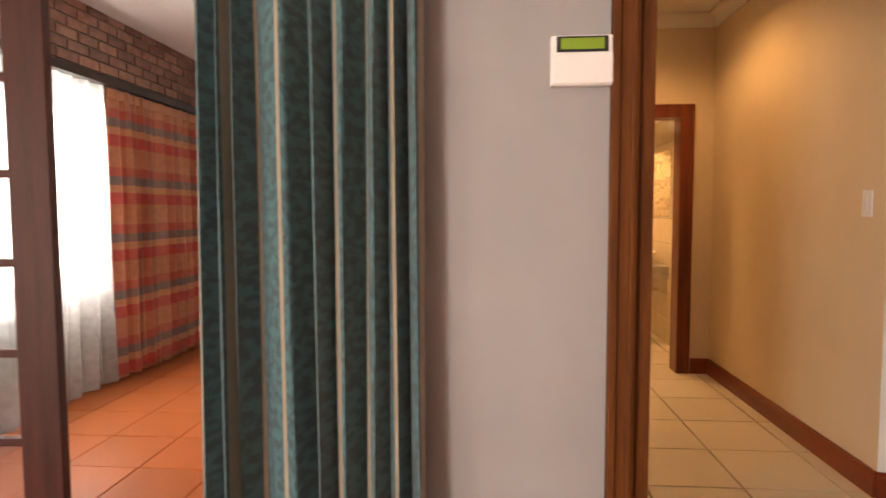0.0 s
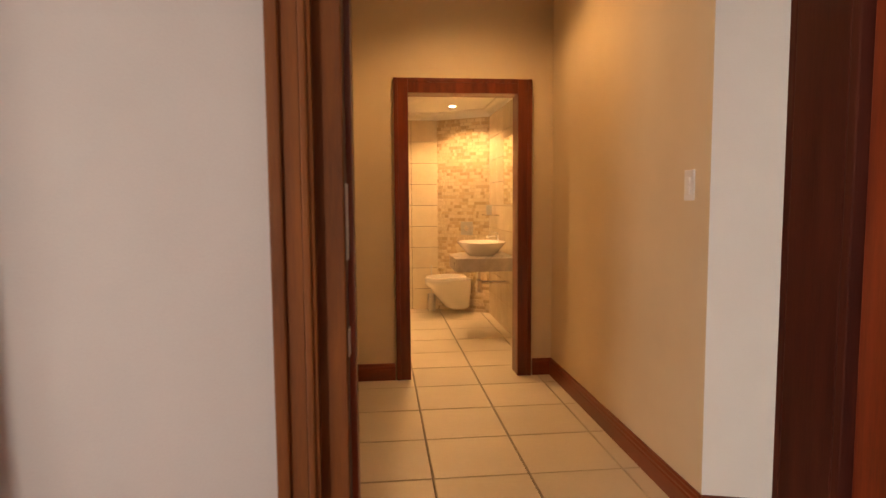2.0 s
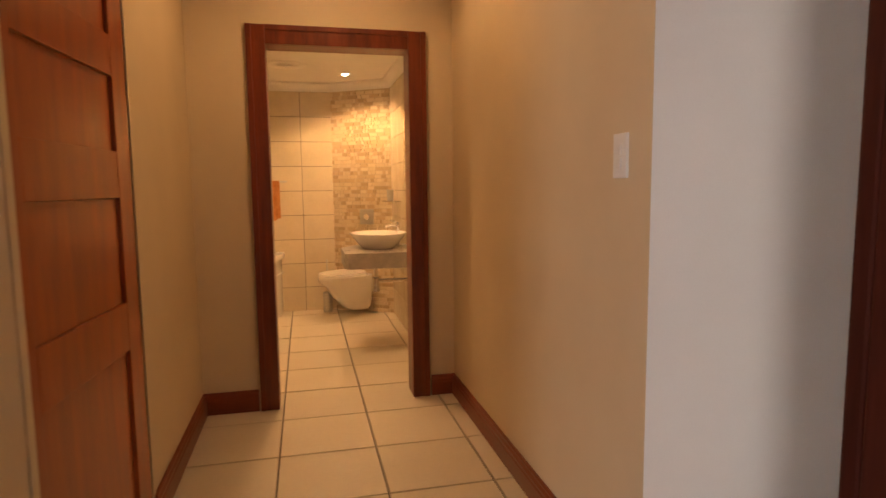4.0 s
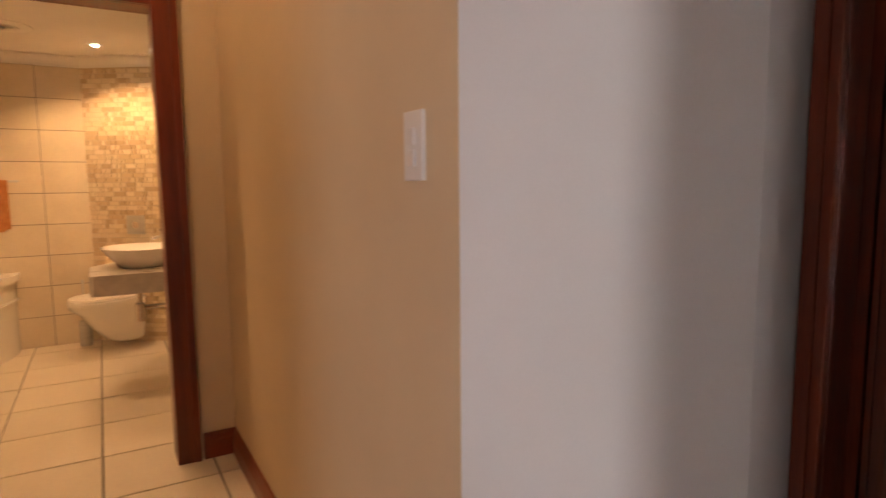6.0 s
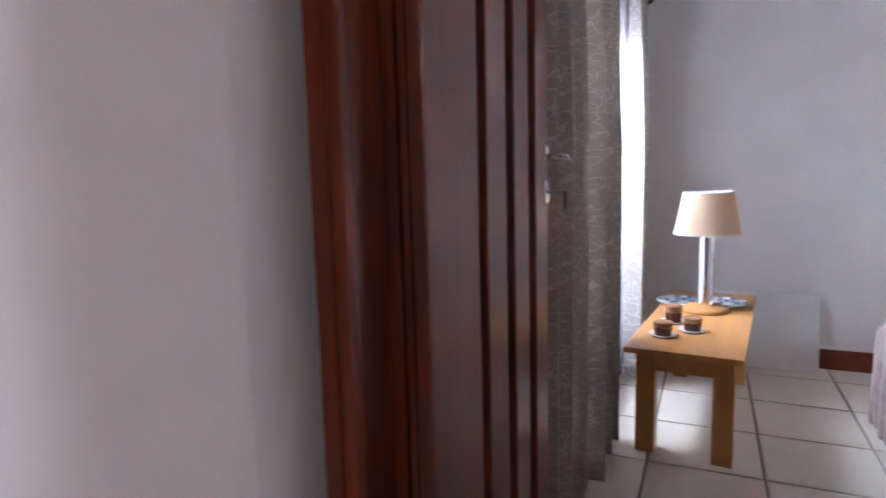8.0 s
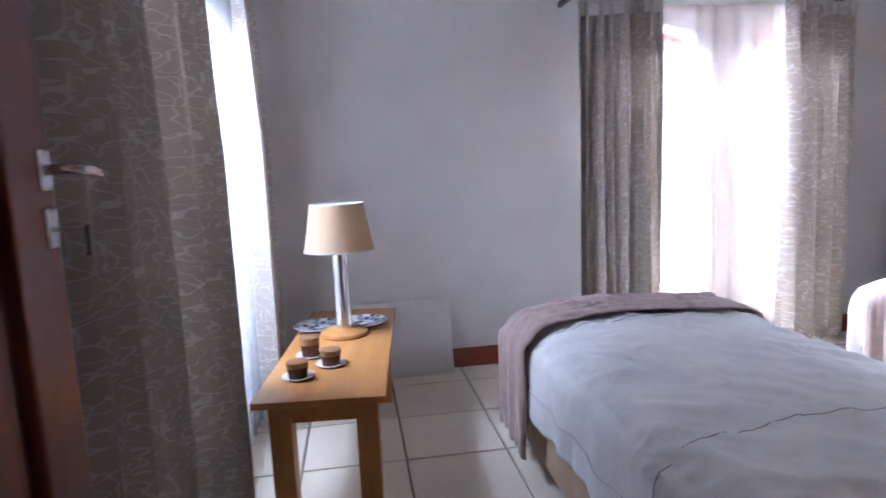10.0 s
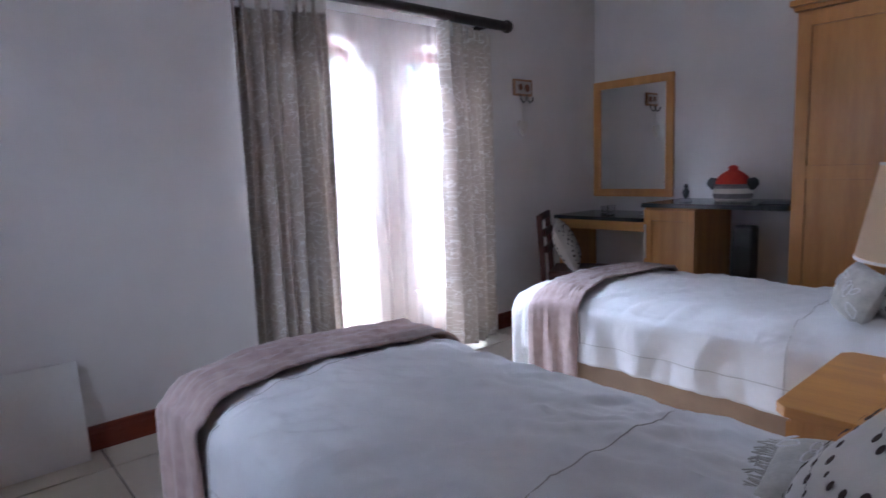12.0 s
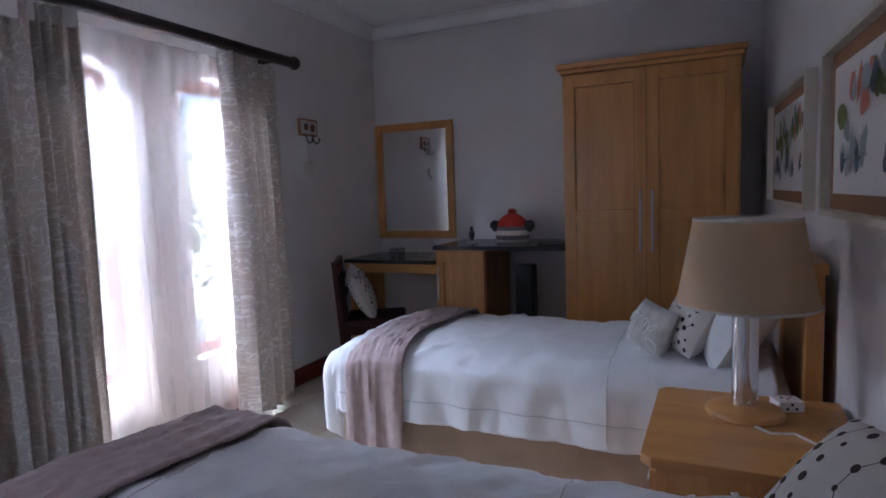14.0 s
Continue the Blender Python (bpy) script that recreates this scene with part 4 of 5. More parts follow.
# ---- hall and living room ----
FLAT = Matrix.Identity(4)
keypad = thing("alarm_keypad", pose(0.437, LIV_Y, 1.632), "white plastic alarm keypad with green display on the wall", "keypad")
part("housing", boxes((0, -0.03, 0, 0.167, 0, 0.134), bevel=0.006), PLASTIC, keypad)
part("cover", boxes((0.003, -0.036, 0.004, 0.164, -0.030, 0.082), bevel=0.003), PLASTIC, keypad, "closed white flap")
bez = part("bezel", boxes((0.015, -0.034, 0.088, 0.152, -0.029, 0.130), bevel=0.002), BLACK, keypad, "dark display surround")
part("display", boxes((0.026, -0.0355, 0.095, 0.141, -0.034, 0.124)), LCD, bez, "green liquid crystal display")

curtain("teal_curtain", (-0.55, 2.205), (0.095, 2.205), 0.02, 2.62, 8, 0.042, TEAL, "teal curtain with beige stripes hanging in deep folds", 3, fullness=1.9, flare=0.03)
rod = thing("curtain_rod", FLAT, "dark wooden curtain rod over the teal curtain", "curtain rod")
part("pole", tube([(-1.1, 2.205, 2.66), (0.25, 2.205, 2.66)], 0.018, 14), ROD, rod)
for x in (-0.95, 0.2):
    part("bracket", boxes((x - 0.01, 2.205, 2.65, x + 0.01, 2.279, 2.67)), ROD, rod)

hall_leaf = thing("hall_door", pose(1.69, 2.25, 0, 0, 0, -86), "dark mahogany panelled door standing open beside the doorway", "door")
panel_door(0.80, 2.03, MAHOG, hall_leaf, 0.0, 0.0, 0.008, [(0.25, 0.85), (1.0, 1.85)], 0.12, 0.04, "leaf")
for z in (0.25, 1.75):
    part("hinge", moved(lathe([(0.007, 0), (0.007, 0.09)], 10), Matrix.Translation((-0.004, 0.0, z))), STEEL, hall_leaf)

side = door_frame("door_frame_side", Matrix.Translation((HALL_L, 4.25, 0)) @ Matrix.Rotation(-math.pi / 2, 4, "Z") @ Matrix.Diagonal((1, -1, 1, 1)), 0.88, 2.05, 0.12, 0.0, HALL_PAINT, "painted reveal of the side door", (False, False))
side_leaf = thing("side_door", Matrix.Translation((HALL_L + 0.005, 4.07, 0)) @ Matrix.Rotation(math.radians(-94), 4, "Z"), "orange-brown six panel wooden door with a lever handle", "door")
SIDEWOOD = surface("orange_varnished_wood", (0.26, 0.045, 0.012), (0.42, 0.09, 0.022), 0.35, 3, (8, 8, 0.7), bump=0.1, fine=30, coat=0.3)
panel_door(0.76, 2.03, SIDEWOOD, side_leaf, 0.0, 0.0, 0.008, [(0.2, 0.75), (0.9, 1.22), (1.36, 1.58), (1.70, 1.92)], 0.11, 0.04, "leaf")

switch = thing("light_switch", Matrix.Translation((HALL_R, 3.47, 1.262)) @ Matrix.Rotation(math.pi / 2, 4, "Z"), "white plastic light switch on the hall wall", "light switch")
part("plate", boxes((-0.035, 0, 0, 0.035, 0.009, 0.122), bevel=0.003), PLASTIC, switch)
part("rocker", boxes((-0.012, 0.009, 0.062, 0.012, 0.014, 0.092), bevel=0.002), PLASTIC, switch)
part("rocker", boxes((-0.012, 0.009, 0.024, 0.012, 0.014, 0.054), bevel=0.002), PLASTIC, switch)

hd = thing("ceiling_downlight", pose(1.35, 4.55, CEILING), "lit recessed hall downlight with a white ring", "downlight")
part("ring", lathe([(0.045, -0.006), (0.055, -0.006), (0.058, 0.0), (0.045, 0.0), (0.045, -0.006)], 32), PLASTIC, hd)
part("bulb", lathe([(0.0, -0.022), (0.02, -0.019), (0.036, -0.009), (0.04, -0.001), (0, -0.001)], 24), BULB, hd, "glowing lamp")

# sunroom beyond the teal curtain
curtain("sheer_curtain", (-2.47, 4.72), (-2.47, 3.0), 0.05, 2.2, 12, 0.03, SHEER_WHITE, "white sheer curtain in front of a sunlit window", 5, rings=False)
curtain("plaid_curtain", (-2.43, 6.4), (-2.43, 4.66), 0.06, 2.18, 13, 0.045, PLAID, "red, orange and grey plaid curtain hanging in folds", 8, fullness=1.7)
pel = thing("curtain_rail", FLAT, "dark wooden curtain rail below the bricks", "curtain rail")
part("rail", boxes((-2.52, 2.75, 2.19, -2.40, 6.6, 2.25), bevel=0.006), ROD, pel)
win = tagged(new("window_sunroom"), "sunlit wooden sunroom window with two panes", kind="structure")
part("frame", boxes((-2.72, 3.5, 0.75, -2.66, 3.56, 2.1), (-2.72, 4.69, 0.75, -2.66, 4.75, 2.1), (-2.72, 4.1, 0.81, -2.66, 4.15, 2.04), (-2.72, 3.56, 0.75, -2.66, 4.69, 0.81), (-2.72, 3.56, 2.04, -2.66, 4.69, 2.1)), MAHOG, win)
for y0, y1 in ((3.56, 4.1), (4.15, 4.69)):
    g = part("pane", boxes((-2.695, y0, 0.81, -2.689, y1, 2.04)), GLASS, win)
    g.visible_shadow = False
french = thing("french_door", Matrix.Translation((-1.19, 2.5, 0)) @ Matrix.Rotation(math.radians(184), 4, "Z"), "dark wooden glazed door with small panes, standing open", "door")
fl = part("stile", boxes((0, -0.02, 0.01, 0.14, 0.02, 2.12), bevel=0.004), DARKWOOD, french)
part("stile", boxes((0.72, -0.02, 0.01, 0.84, 0.02, 2.12), bevel=0.004), DARKWOOD, french)
part("bottom_rail", boxes((0.14, -0.02, 0.01, 0.72, 0.02, 0.21), bevel=0.004), DARKWOOD, french)
part("top_rail", boxes((0.14, -0.02, 2.02, 0.72, 0.02, 2.12), bevel=0.004), DARKWOOD, french)
for z in (0.49, 0.80, 1.11, 1.41, 1.73):
    part("glazing_bar", boxes((0.14, -0.015, z, 0.72, 0.015, z + 0.028), bevel=0.003), DARKWOOD, french)
part("glazing_bar", boxes((0.42, -0.012, 0.21, 0.445, 0.012, 2.02), bevel=0.002), DARKWOOD, french)
zs = [0.21, 0.504, 0.814, 1.124, 1.424, 1.744, 2.02]
for a, b in zip(zs, zs[1:]):
    for x0, x1 in ((0.14, 0.42), (0.445, 0.72)):
        g = part("pane", boxes((x0, -0.003, a, x1, 0.003, b)), GLASS, french)
        g.visible_shadow = False

# ---- bathroom ----
def toilet(m):
    root = thing("toilet", m, "white wall-hung ceramic toilet with closed lid", "toilet")
    bm = bmesh.new()
    rings = []
    for z, back, front, w in ((0.06, 0.02, 0.22, 0.08), (0.085, 0.0, 0.27, 0.105), (0.19, 0.0, 0.37, 0.14), (0.30, 0.0, 0.45, 0.17), (0.35, 0.0, 0.52, 0.18), (0.385, 0.0, 0.535, 0.182), (0.40, 0.0, 0.53, 0.18)):
        ring = []
        for k in range(32):
            a = 2 * math.pi * k / 32
            cx = (back + front) / 2
            x = cx + (front - back) / 2 * math.copysign(abs(math.cos(a)) ** (0.9 if math.cos(a) > 0 else 0.45), math.cos(a))
            ring.append(bm.verts.new((x, w * math.copysign(abs(math.sin(a)) ** 0.8, math.sin(a)), z)))
        rings.append(ring)
    for a, b in zip(rings, rings[1:]):
        for i in range(32):
            bm.faces.new((a[i], a[(i + 1) % 32], b[(i + 1) % 32], b[i]))
    bm.faces.new(rings[0][::-1]), bm.faces.new(rings[-1])
    bmesh.ops.recalc_face_normals(bm, faces=bm.faces[:])
    part("bowl", bm, CERAMIC, root, smooth=True)
    for nm, z0, z1, s in (("seat", 0.402, 0.416, 1.0), ("lid", 0.420, 0.438, 0.98)):
        bm = bmesh.new()
        lo, hi = [], []
        for k in range(40):
            a = 2 * math.pi * k / 40
            x = 0.30 + 0.235 * s * math.copysign(abs(math.cos(a)) ** (0.95 if math.cos(a) > 0 else 0.5), math.cos(a))
            y = 0.187 * s * math.copysign(abs(math.sin(a)) ** 0.85, math.sin(a))
            lo.append(bm.verts.new((x, y, z0)))
            hi.append(bm.verts.new((0.3 + (x - 0.3) * 0.97, y * 0.97, z1)))
        for i in range(40):
            bm.faces.new((lo[i], lo[(i + 1) % 40], hi[(i + 1) % 40], hi[i]))
        bm.faces.new(lo[::-1]), bm.faces.new(hi)
        bmesh.ops.recalc_face_normals(bm, faces=bm.faces[:])
        part(nm, bm, CERAMIC, root)
    return root


INTO = Vector((-0.555, -0.832, 0))
ANG = math.atan2(INTO.y, INTO.x)
mid = Vector((1.77, 7.887, 0))
toilet(Matrix.Translation(mid + INTO * 0.05) @ Matrix.Rotation(ANG - math.radians(24), 4, "Z"))
fp = thing("flush_plate", Matrix.Translation(mid + INTO * 0.012) @ Matrix.Rotation(ANG, 4, "Z"), "brushed steel flush plate with a round button on the mosaic", "flush plate")
part("plate", boxes((0, -0.075, 0.88, 0.012, 0.075, 1.03), bevel=0.004), STEEL, fp)
part("button", moved(lathe([(0.028, 0), (0.028, 0.006), (0.0, 0.008)], 24), Matrix.Translation((0.012, 0, 0.955)) @ Matrix.Rotation(math.pi / 2, 4, "Y")), CHROME, fp)

slab = thing("basin_shelf", FLAT, "thick grey stone basin shelf fixed to the wall", "shelf")
part("slab", prism([(1.46, 6.36), (1.99, 6.36), (1.99, 7.02), (1.57, 7.02), (1.44, 6.84), (1.44, 6.38)], 0.64, 0.758), STONE, slab)
basin = thing("wash_basin", pose(1.73, 6.72, 0.758), "white oval ceramic vessel basin on the stone shelf", "basin")
part("bowl", lathe([(0.0, 0.0), (0.12, 0.0), (0.135, 0.012), (0.15, 0.03), (0.19, 0.075), (0.225, 0.118), (0.229, 0.125), (0.22, 0.127), (0.18, 0.08), (0.10, 0.04), (0.0, 0.035)], 48, 1.0, 1.15), CERAMIC, basin, smooth=True)
tap = thing("basin_tap", pose(1.92, 6.86, 0.758), "chrome basin mixer tap", "tap")
part("body", lathe([(0.025, 0), (0.025, 0.01), (0.019, 0.015), (0.019, 0.19), (0.0, 0.195)], 20), CHROME, tap, smooth=True)
part("spout", tube([(0, 0, 0.165), (-0.06, -0.03, 0.178), (-0.12, -0.06, 0.165)], 0.011, 12), CHROME, tap, smooth=True)
part("lever", tube([(0, 0, 0.195), (-0.07, 0.0, 0.215)], 0.006, 8), CHROME, tap)
trap = thing("waste_trap", pose(1.70, 6.7, 0), "chrome bottle trap under the basin shelf", "pipe")
part("bottle", lathe([(0.0, 0.40), (0.03, 0.41), (0.03, 0.52), (0.016, 0.53), (0.016, 0.64)], 20), CHROME, trap, smooth=True)
part("outlet", tube([(0, 0, 0.495), (0.29, 0, 0.495)], 0.016, 14), CHROME, trap, smooth=True)
bm_m = thing("bathroom_mirror", pose(1.992, 6.34, 1.235), "bathroom mirror on the tiled wall", "mirror")
part("glass", boxes((-0.012, 0, 0, -0.002, 0.56, 0.63), bevel=0.002), MIRROR, bm_m)
gs = thing("glass_shelf", pose(1.87, 7.18, 1.115), "small glass shelf on the tiled wall", "shelf")
part("plate", boxes((0, 0, 0, 0.122, 0.32, 0.008)), GLASS, gs)
tm = thing("toothbrush_tumbler", pose(1.93, 7.40, 1.123), "dark metal tumbler on the glass shelf", "tumbler")
part("cup", lathe([(0.0, 0), (0.028, 0), (0.033, 0.1), (0.03, 0.1), (0.026, 0.006), (0, 0.006)], 20), STEEL, tm, smooth=True)
br = thing("toilet_brush", pose(1.36, 7.98, 0), "toilet brush in a steel holder by the wall", "toilet brush")
part("holder", lathe([(0, 0), (0.045, 0), (0.045, 0.2), (0.04, 0.2), (0.04, 0.01), (0, 0.01)], 20), STEEL, br, smooth=True)
part("handle", lathe([(0.006, 0.01), (0.006, 0.5), (0.009, 0.5), (0.009, 0.53), (0, 0.53)], 12), STEEL, br)

tub = thing("corner_bath", pose(-0.09, 8.09, 0), "white rounded corner bath with a panelled apron", "bathtub")
R = 1.04
arc = [(R * math.cos(a), -R * math.sin(a)) for a in (math.pi / 2 * k / 24 for k in range(25))]
part("apron", prism([(0.005, -0.005)] + [(x * 0.97, y * 0.97) for x, y in arc], 0.0, 0.56), CERAMIC, tub)
part("rim", prism([(0.004, -0.004)] + arc, 0.562, 0.61), CERAMIC, tub)
part("apron_ridge", moved(prism([(0.0, 0.0)] + [(x * 0.98, y * 0.98) for x, y in arc], 0.40, 0.415), Matrix.Translation((0.004, -0.004, 0))), CERAMIC, tub)
scr = thing("shower_screen", pose(0.0, 0, 0), "clear glass shower screen on the bath rim", "shower screen")
sp = part("pane", boxes((0.30, 7.62, 0.612, 0.86, 7.628, 2.0)), GLASS, scr)
sp.visible_shadow = False
part("post", boxes((0.86, 7.612, 0.612, 0.88, 7.636, 2.0), bevel=0.003), STEEL, scr)
rail = thing("towel_rail", FLAT, "steel towel rail on the tiled wall", "towel rail")
part("bar", tube([(0.45, 8.03, 1.31), (1.0, 8.03, 1.31)], 0.009, 12), STEEL, rail)
for x in (0.47, 0.98):
    part("bracket", tube([(x, 8.03, 1.31), (x, 8.092, 1.31)], 0.008, 10), STEEL, rail)
tw = thing("hand_towel", FLAT, "orange towel with a brown border hanging from the rail", "towel")
part("cloth", curtain_panel((0.78, 8.015), (0.93, 8.015), 0.94, 1.32, 3, 0.006, 4, nv=8), TOWEL, tw, smooth=True)
part("border", boxes((0.755, 8.008, 0.94, 0.80, 8.02, 1.325), bevel=0.004), TOWEL2, tw)

for nm, x, y, lab in (("bathroom_downlight", 1.56, 7.53, "lit recessed bathroom downlight"), ("bathroom_downlight", 1.1, 6.3, "lit recessed bathroom downlight")):
    bd = thing(nm, pose(x, y, 2.27), lab, "downlight", "bathroom downlights")
    part("ring", lathe([(0.04, -0.006), (0.05, -0.006), (0.052, 0.0), (0.04, 0.0), (0.04, -0.006)], 32), PLASTIC, bd)
    part("bulb", lathe([(0.0, -0.015), (0.016, -0.013), (0.027, -0.007), (0.03, -0.001), (0, -0.001)], 24), BULB, bd, "glowing lamp")
vent = thing("ceiling_vent", pose(1.053, 7.21, 2.27), "round white ceiling extractor vent", "vent")
part("flange", lathe([(0.1, -0.006), (0.165, -0.006), (0.17, 0.0), (0.1, 0.0), (0.1, -0.006)], 40), PLASTIC, vent)
for r in (0.03, 0.055, 0.08):
    part("louvre", lathe([(r, -0.012), (r + 0.018, -0.016), (r + 0.018, -0.013), (r, -0.009), (r, -0.012)], 32), PLASTIC, vent)
part("backing", lathe([(0, -0.003), (0.1, -0.003), (0.1, 0), (0, 0)], 32), BLACK, vent)

# ---- bedroom ----
leaf = thing("bedroom_door", Matrix.Translation((2.80, 3.055, 0)) @ Matrix.Rotation(math.radians(2.2), 4, "Z"), "dark mahogany plank door standing open against the curtain", "door")
for x0, x1, y0 in ((0.004, 0.155, 0.0), (0.156, 0.262, 0.006), (0.292, 0.352, 0.0), (0.353, 0.447, 0.006), (0.487, 0.562, 0.0), (0.563, 0.642, 0.006), (0.688, 0.824, 0.0)):
    part("plank", boxes((x0, y0, 0.012, x1, 0.034, 2.03), bevel=0.005), MAHOG, leaf)
part("backing", boxes((0.0, 0.024, 0.01, 0.83, 0.036, 2.032)), MAHOG, leaf)
for z in (1.245, 1.155):
    part("rose", boxes((0.772, -0.008, z, 0.812, 0.004, z + 0.065), bevel=0.008, segments=3), CHROME, leaf, "chrome lock rose")
part("lever", tube([(0.793, -0.004, 1.278), (0.793, -0.045, 1.278), (0.797, -0.053, 1.278), (0.83, -0.056, 1.276), (0.862, -0.054, 1.272)], 0.009, 12), CHROME, leaf, "chrome lever handle", smooth=True)
part("key", tube([(0.793, -0.006, 1.185), (0.793, -0.05, 1.185)], 0.004, 8), STEEL, leaf)
part("key_tag", boxes((0.787, -0.056, 1.14, 0.80, -0.05, 1.19), bevel=0.004), BLACK, leaf, "black leather key tag")
for z in (0.25, 1.75):
    part("hinge", moved(lathe([(0.007, 0), (0.007, 0.09)], 10), Matrix.Translation((-0.003, 0.0, z))), STEEL, leaf)


def window_unit(name, axis, lo, hi, plane, z0, z1, label):
    """A wooden window with a centre bar in a wall opening; axis names the wall's direction."""
    root = tagged(new(name), label, kind="structure")
    t = 0.05

    def bx(a0, c0, a1, c1, d=0.025):
        return (plane - d, a0, c0, plane + d, a1, c1) if axis == "y" else (a0, plane - d, c0, a1, plane + d, c1)

    part("window_frame", boxes(bx(lo, z0, lo + t, z1), bx(hi - t, z0, hi, z1), bx(lo + t, z0, hi - t, z0 + t), bx(lo + t, z1 - t * 1.6, hi - t, z1), bevel=0.003), MAHOG, root, "reddish wooden window frame")
    g = part("pane", boxes(bx(lo + t, z0 + t, hi - t, z1 - t * 1.6, 0.003)), GLASS, root)
    g.visible_shadow = False
    return root


window_unit("window_east_1", "y", -0.48, 0.035, 6.32, 0.42, 2.08, "tall narrow wooden window behind the sheer curtain")
window_unit("window_east_2", "y", 0.40, 0.92, 6.32, 0.42, 2.08, "tall narrow wooden window behind the sheer curtain")
window_unit("window_north", "x", 4.30, 5.75, 3.38, 0.42, 2.1, "wooden window behind the curtains")


def arch_head(name, lo, hi):
    """A segmental plastered arch that fills the corners of a window head."""
    bm = bmesh.new()
    n, w = 14, hi - lo
    for x0, x1 in ((6.18, 6.29),):
        for k in range(n):
            a, b = lo + w * k / n, lo + w * (k + 1) / n
            za, zb = (2.08 - 0.07 * ((2 * (p - lo) / w - 1) ** 2) for p in (a, b))
            v = [bm.verts.new(p) for p in ((x0, a, za), (x0, b, zb), (x0, b, 2.08), (x0, a, 2.08), (x1, a, za), (x1, b, zb), (x1, b, 2.08), (x1, a, 2.08))]
            for f in ((0, 1, 2, 3), (4, 7, 6, 5), (0, 4, 5, 1)):
                bm.faces.new([v[i] for i in f])
    return structure(name, bm, PAINT, "plastered arch over the window")


arch_head("window_arch_1", -0.48, 0.035)
arch_head("window_arch_2", 0.40, 0.92)

rod = thing("curtain_rod", FLAT, "thick dark wooden curtain rod across the bedroom window", "curtain rod")
part("pole", tube([(5.90, -0.62, 2.21), (5.90, 1.40, 2.21)], 0.033, 18), ROD, rod, smooth=True)
for y, s in ((-0.62, -1), (1.40, 1)):
    part("finial", moved(lathe([(0.036, 0), (0.042, 0.008), (0.042, 0.03), (0.036, 0.045), (0.02, 0.055), (0, 0.058)], 20), Matrix.Translation((5.90, y, 2.21)) @ Matrix.Rotation(-s * math.pi / 2, 4, "X")), ROD, rod, smooth=True)
for y in (-0.5, 1.3):
    part("bracket", boxes((5.90, y - 0.012, 2.195, E_WALL, y + 0.012, 2.225), bevel=0.003), ROD, rod)
curtain("window_curtain", (6.06, 1.23), (5.93, 0.76), 0.03, 2.185, 8, 0.075, SCROLL, "grey-taupe curtain with pale scroll embroidery, drawn aside", 11, group="bedroom curtains", flare=0.06)
curtain("window_curtain", (5.93, -0.06), (6.06, -0.62), 0.05, 2.185, 8, 0.075, SCROLL, "grey-taupe curtain with pale scroll embroidery, drawn aside", 12, group="bedroom curtains", flare=0.05)
curtain("sheer_curtain", (6.10, 0.97), (6.10, -0.34), 0.06, 2.19, 11, 0.016, SHEER, "pinkish white sheer curtain drawn across the window", 13, rings=False)
rod = thing("curtain_rod", FLAT, "thick dark wooden curtain rod in front of the side window", "curtain rod")
part("pole", tube([(3.5, 3.07, 2.30), (6.07, 3.07, 2.30)], 0.033, 18), ROD, rod, smooth=True)
part("finial", moved(lathe([(0.036, 0), (0.042, 0.008), (0.042, 0.03), (0.036, 0.045), (0.02, 0.055), (0, 0.058)], 20), Matrix.Translation((6.07, 3.07, 2.30)) @ Matrix.Rotation(math.pi / 2, 4, "Y")), ROD, rod, smooth=True)
for x in (3.65, 5.95):
    part("bracket", boxes((x - 0.012, 3.07, 2.285, x + 0.012, N_WALL, 2.315), bevel=0.003), ROD, rod)
curtain("window_curtain", (3.70, 3.15), (4.78, 3.09), 0.02, 2.27, 11, 0.06, SCROLL, "grey-taupe curtain with pale scroll embroidery behind the door", 14, group="bedroom curtains")
curtain("window_curtain", (5.45, 3.08), (6.06, 3.08), 0.02, 2.27, 6, 0.045, SCROLL, "grey-taupe curtain with pale scroll embroidery in the corner", 15, group="bedroom curtains")
curtain("sheer_curtain", (4.5, 3.15), (5.9, 3.15), 0.05, 2.27, 14, 0.02, SHEER_WHITE, "white sheer curtain in front of the side window", 16, rings=False)

bed("single_bed", pose(3.09, 1.48, 0, 0, 0, 0.0), 0.46, "single bed with white duvet, tan valance and wooden headboard", 1)
bed("single_bed", pose(3.165, -0.35, 0, 0, 0, 0.0), 0.45, "single bed with white duvet, tan valance and wooden headboard", 2)
throw_blanket(pose(3.03, 1.48, 0), 0.46, "taupe knitted throw folded across the foot of the bed", 3, -0.06, 1.68, 0.38)
throw_blanket(pose(3.13, -0.35, 0), 0.45, "taupe knitted throw folded across the foot of the bed", 4, -0.05, 1.62, 0.31)
# pillows and cushions
def leaning(x, y, z, tilt, turn=0, yaw=0):
    return Matrix.Translation((x, y, z)) @ Matrix.Rotation(math.radians(yaw), 4, "Z") @ Matrix.Rotation(math.radians(tilt), 4, "Y") @ Matrix.Rotation(math.radians(turn), 4, "Z")


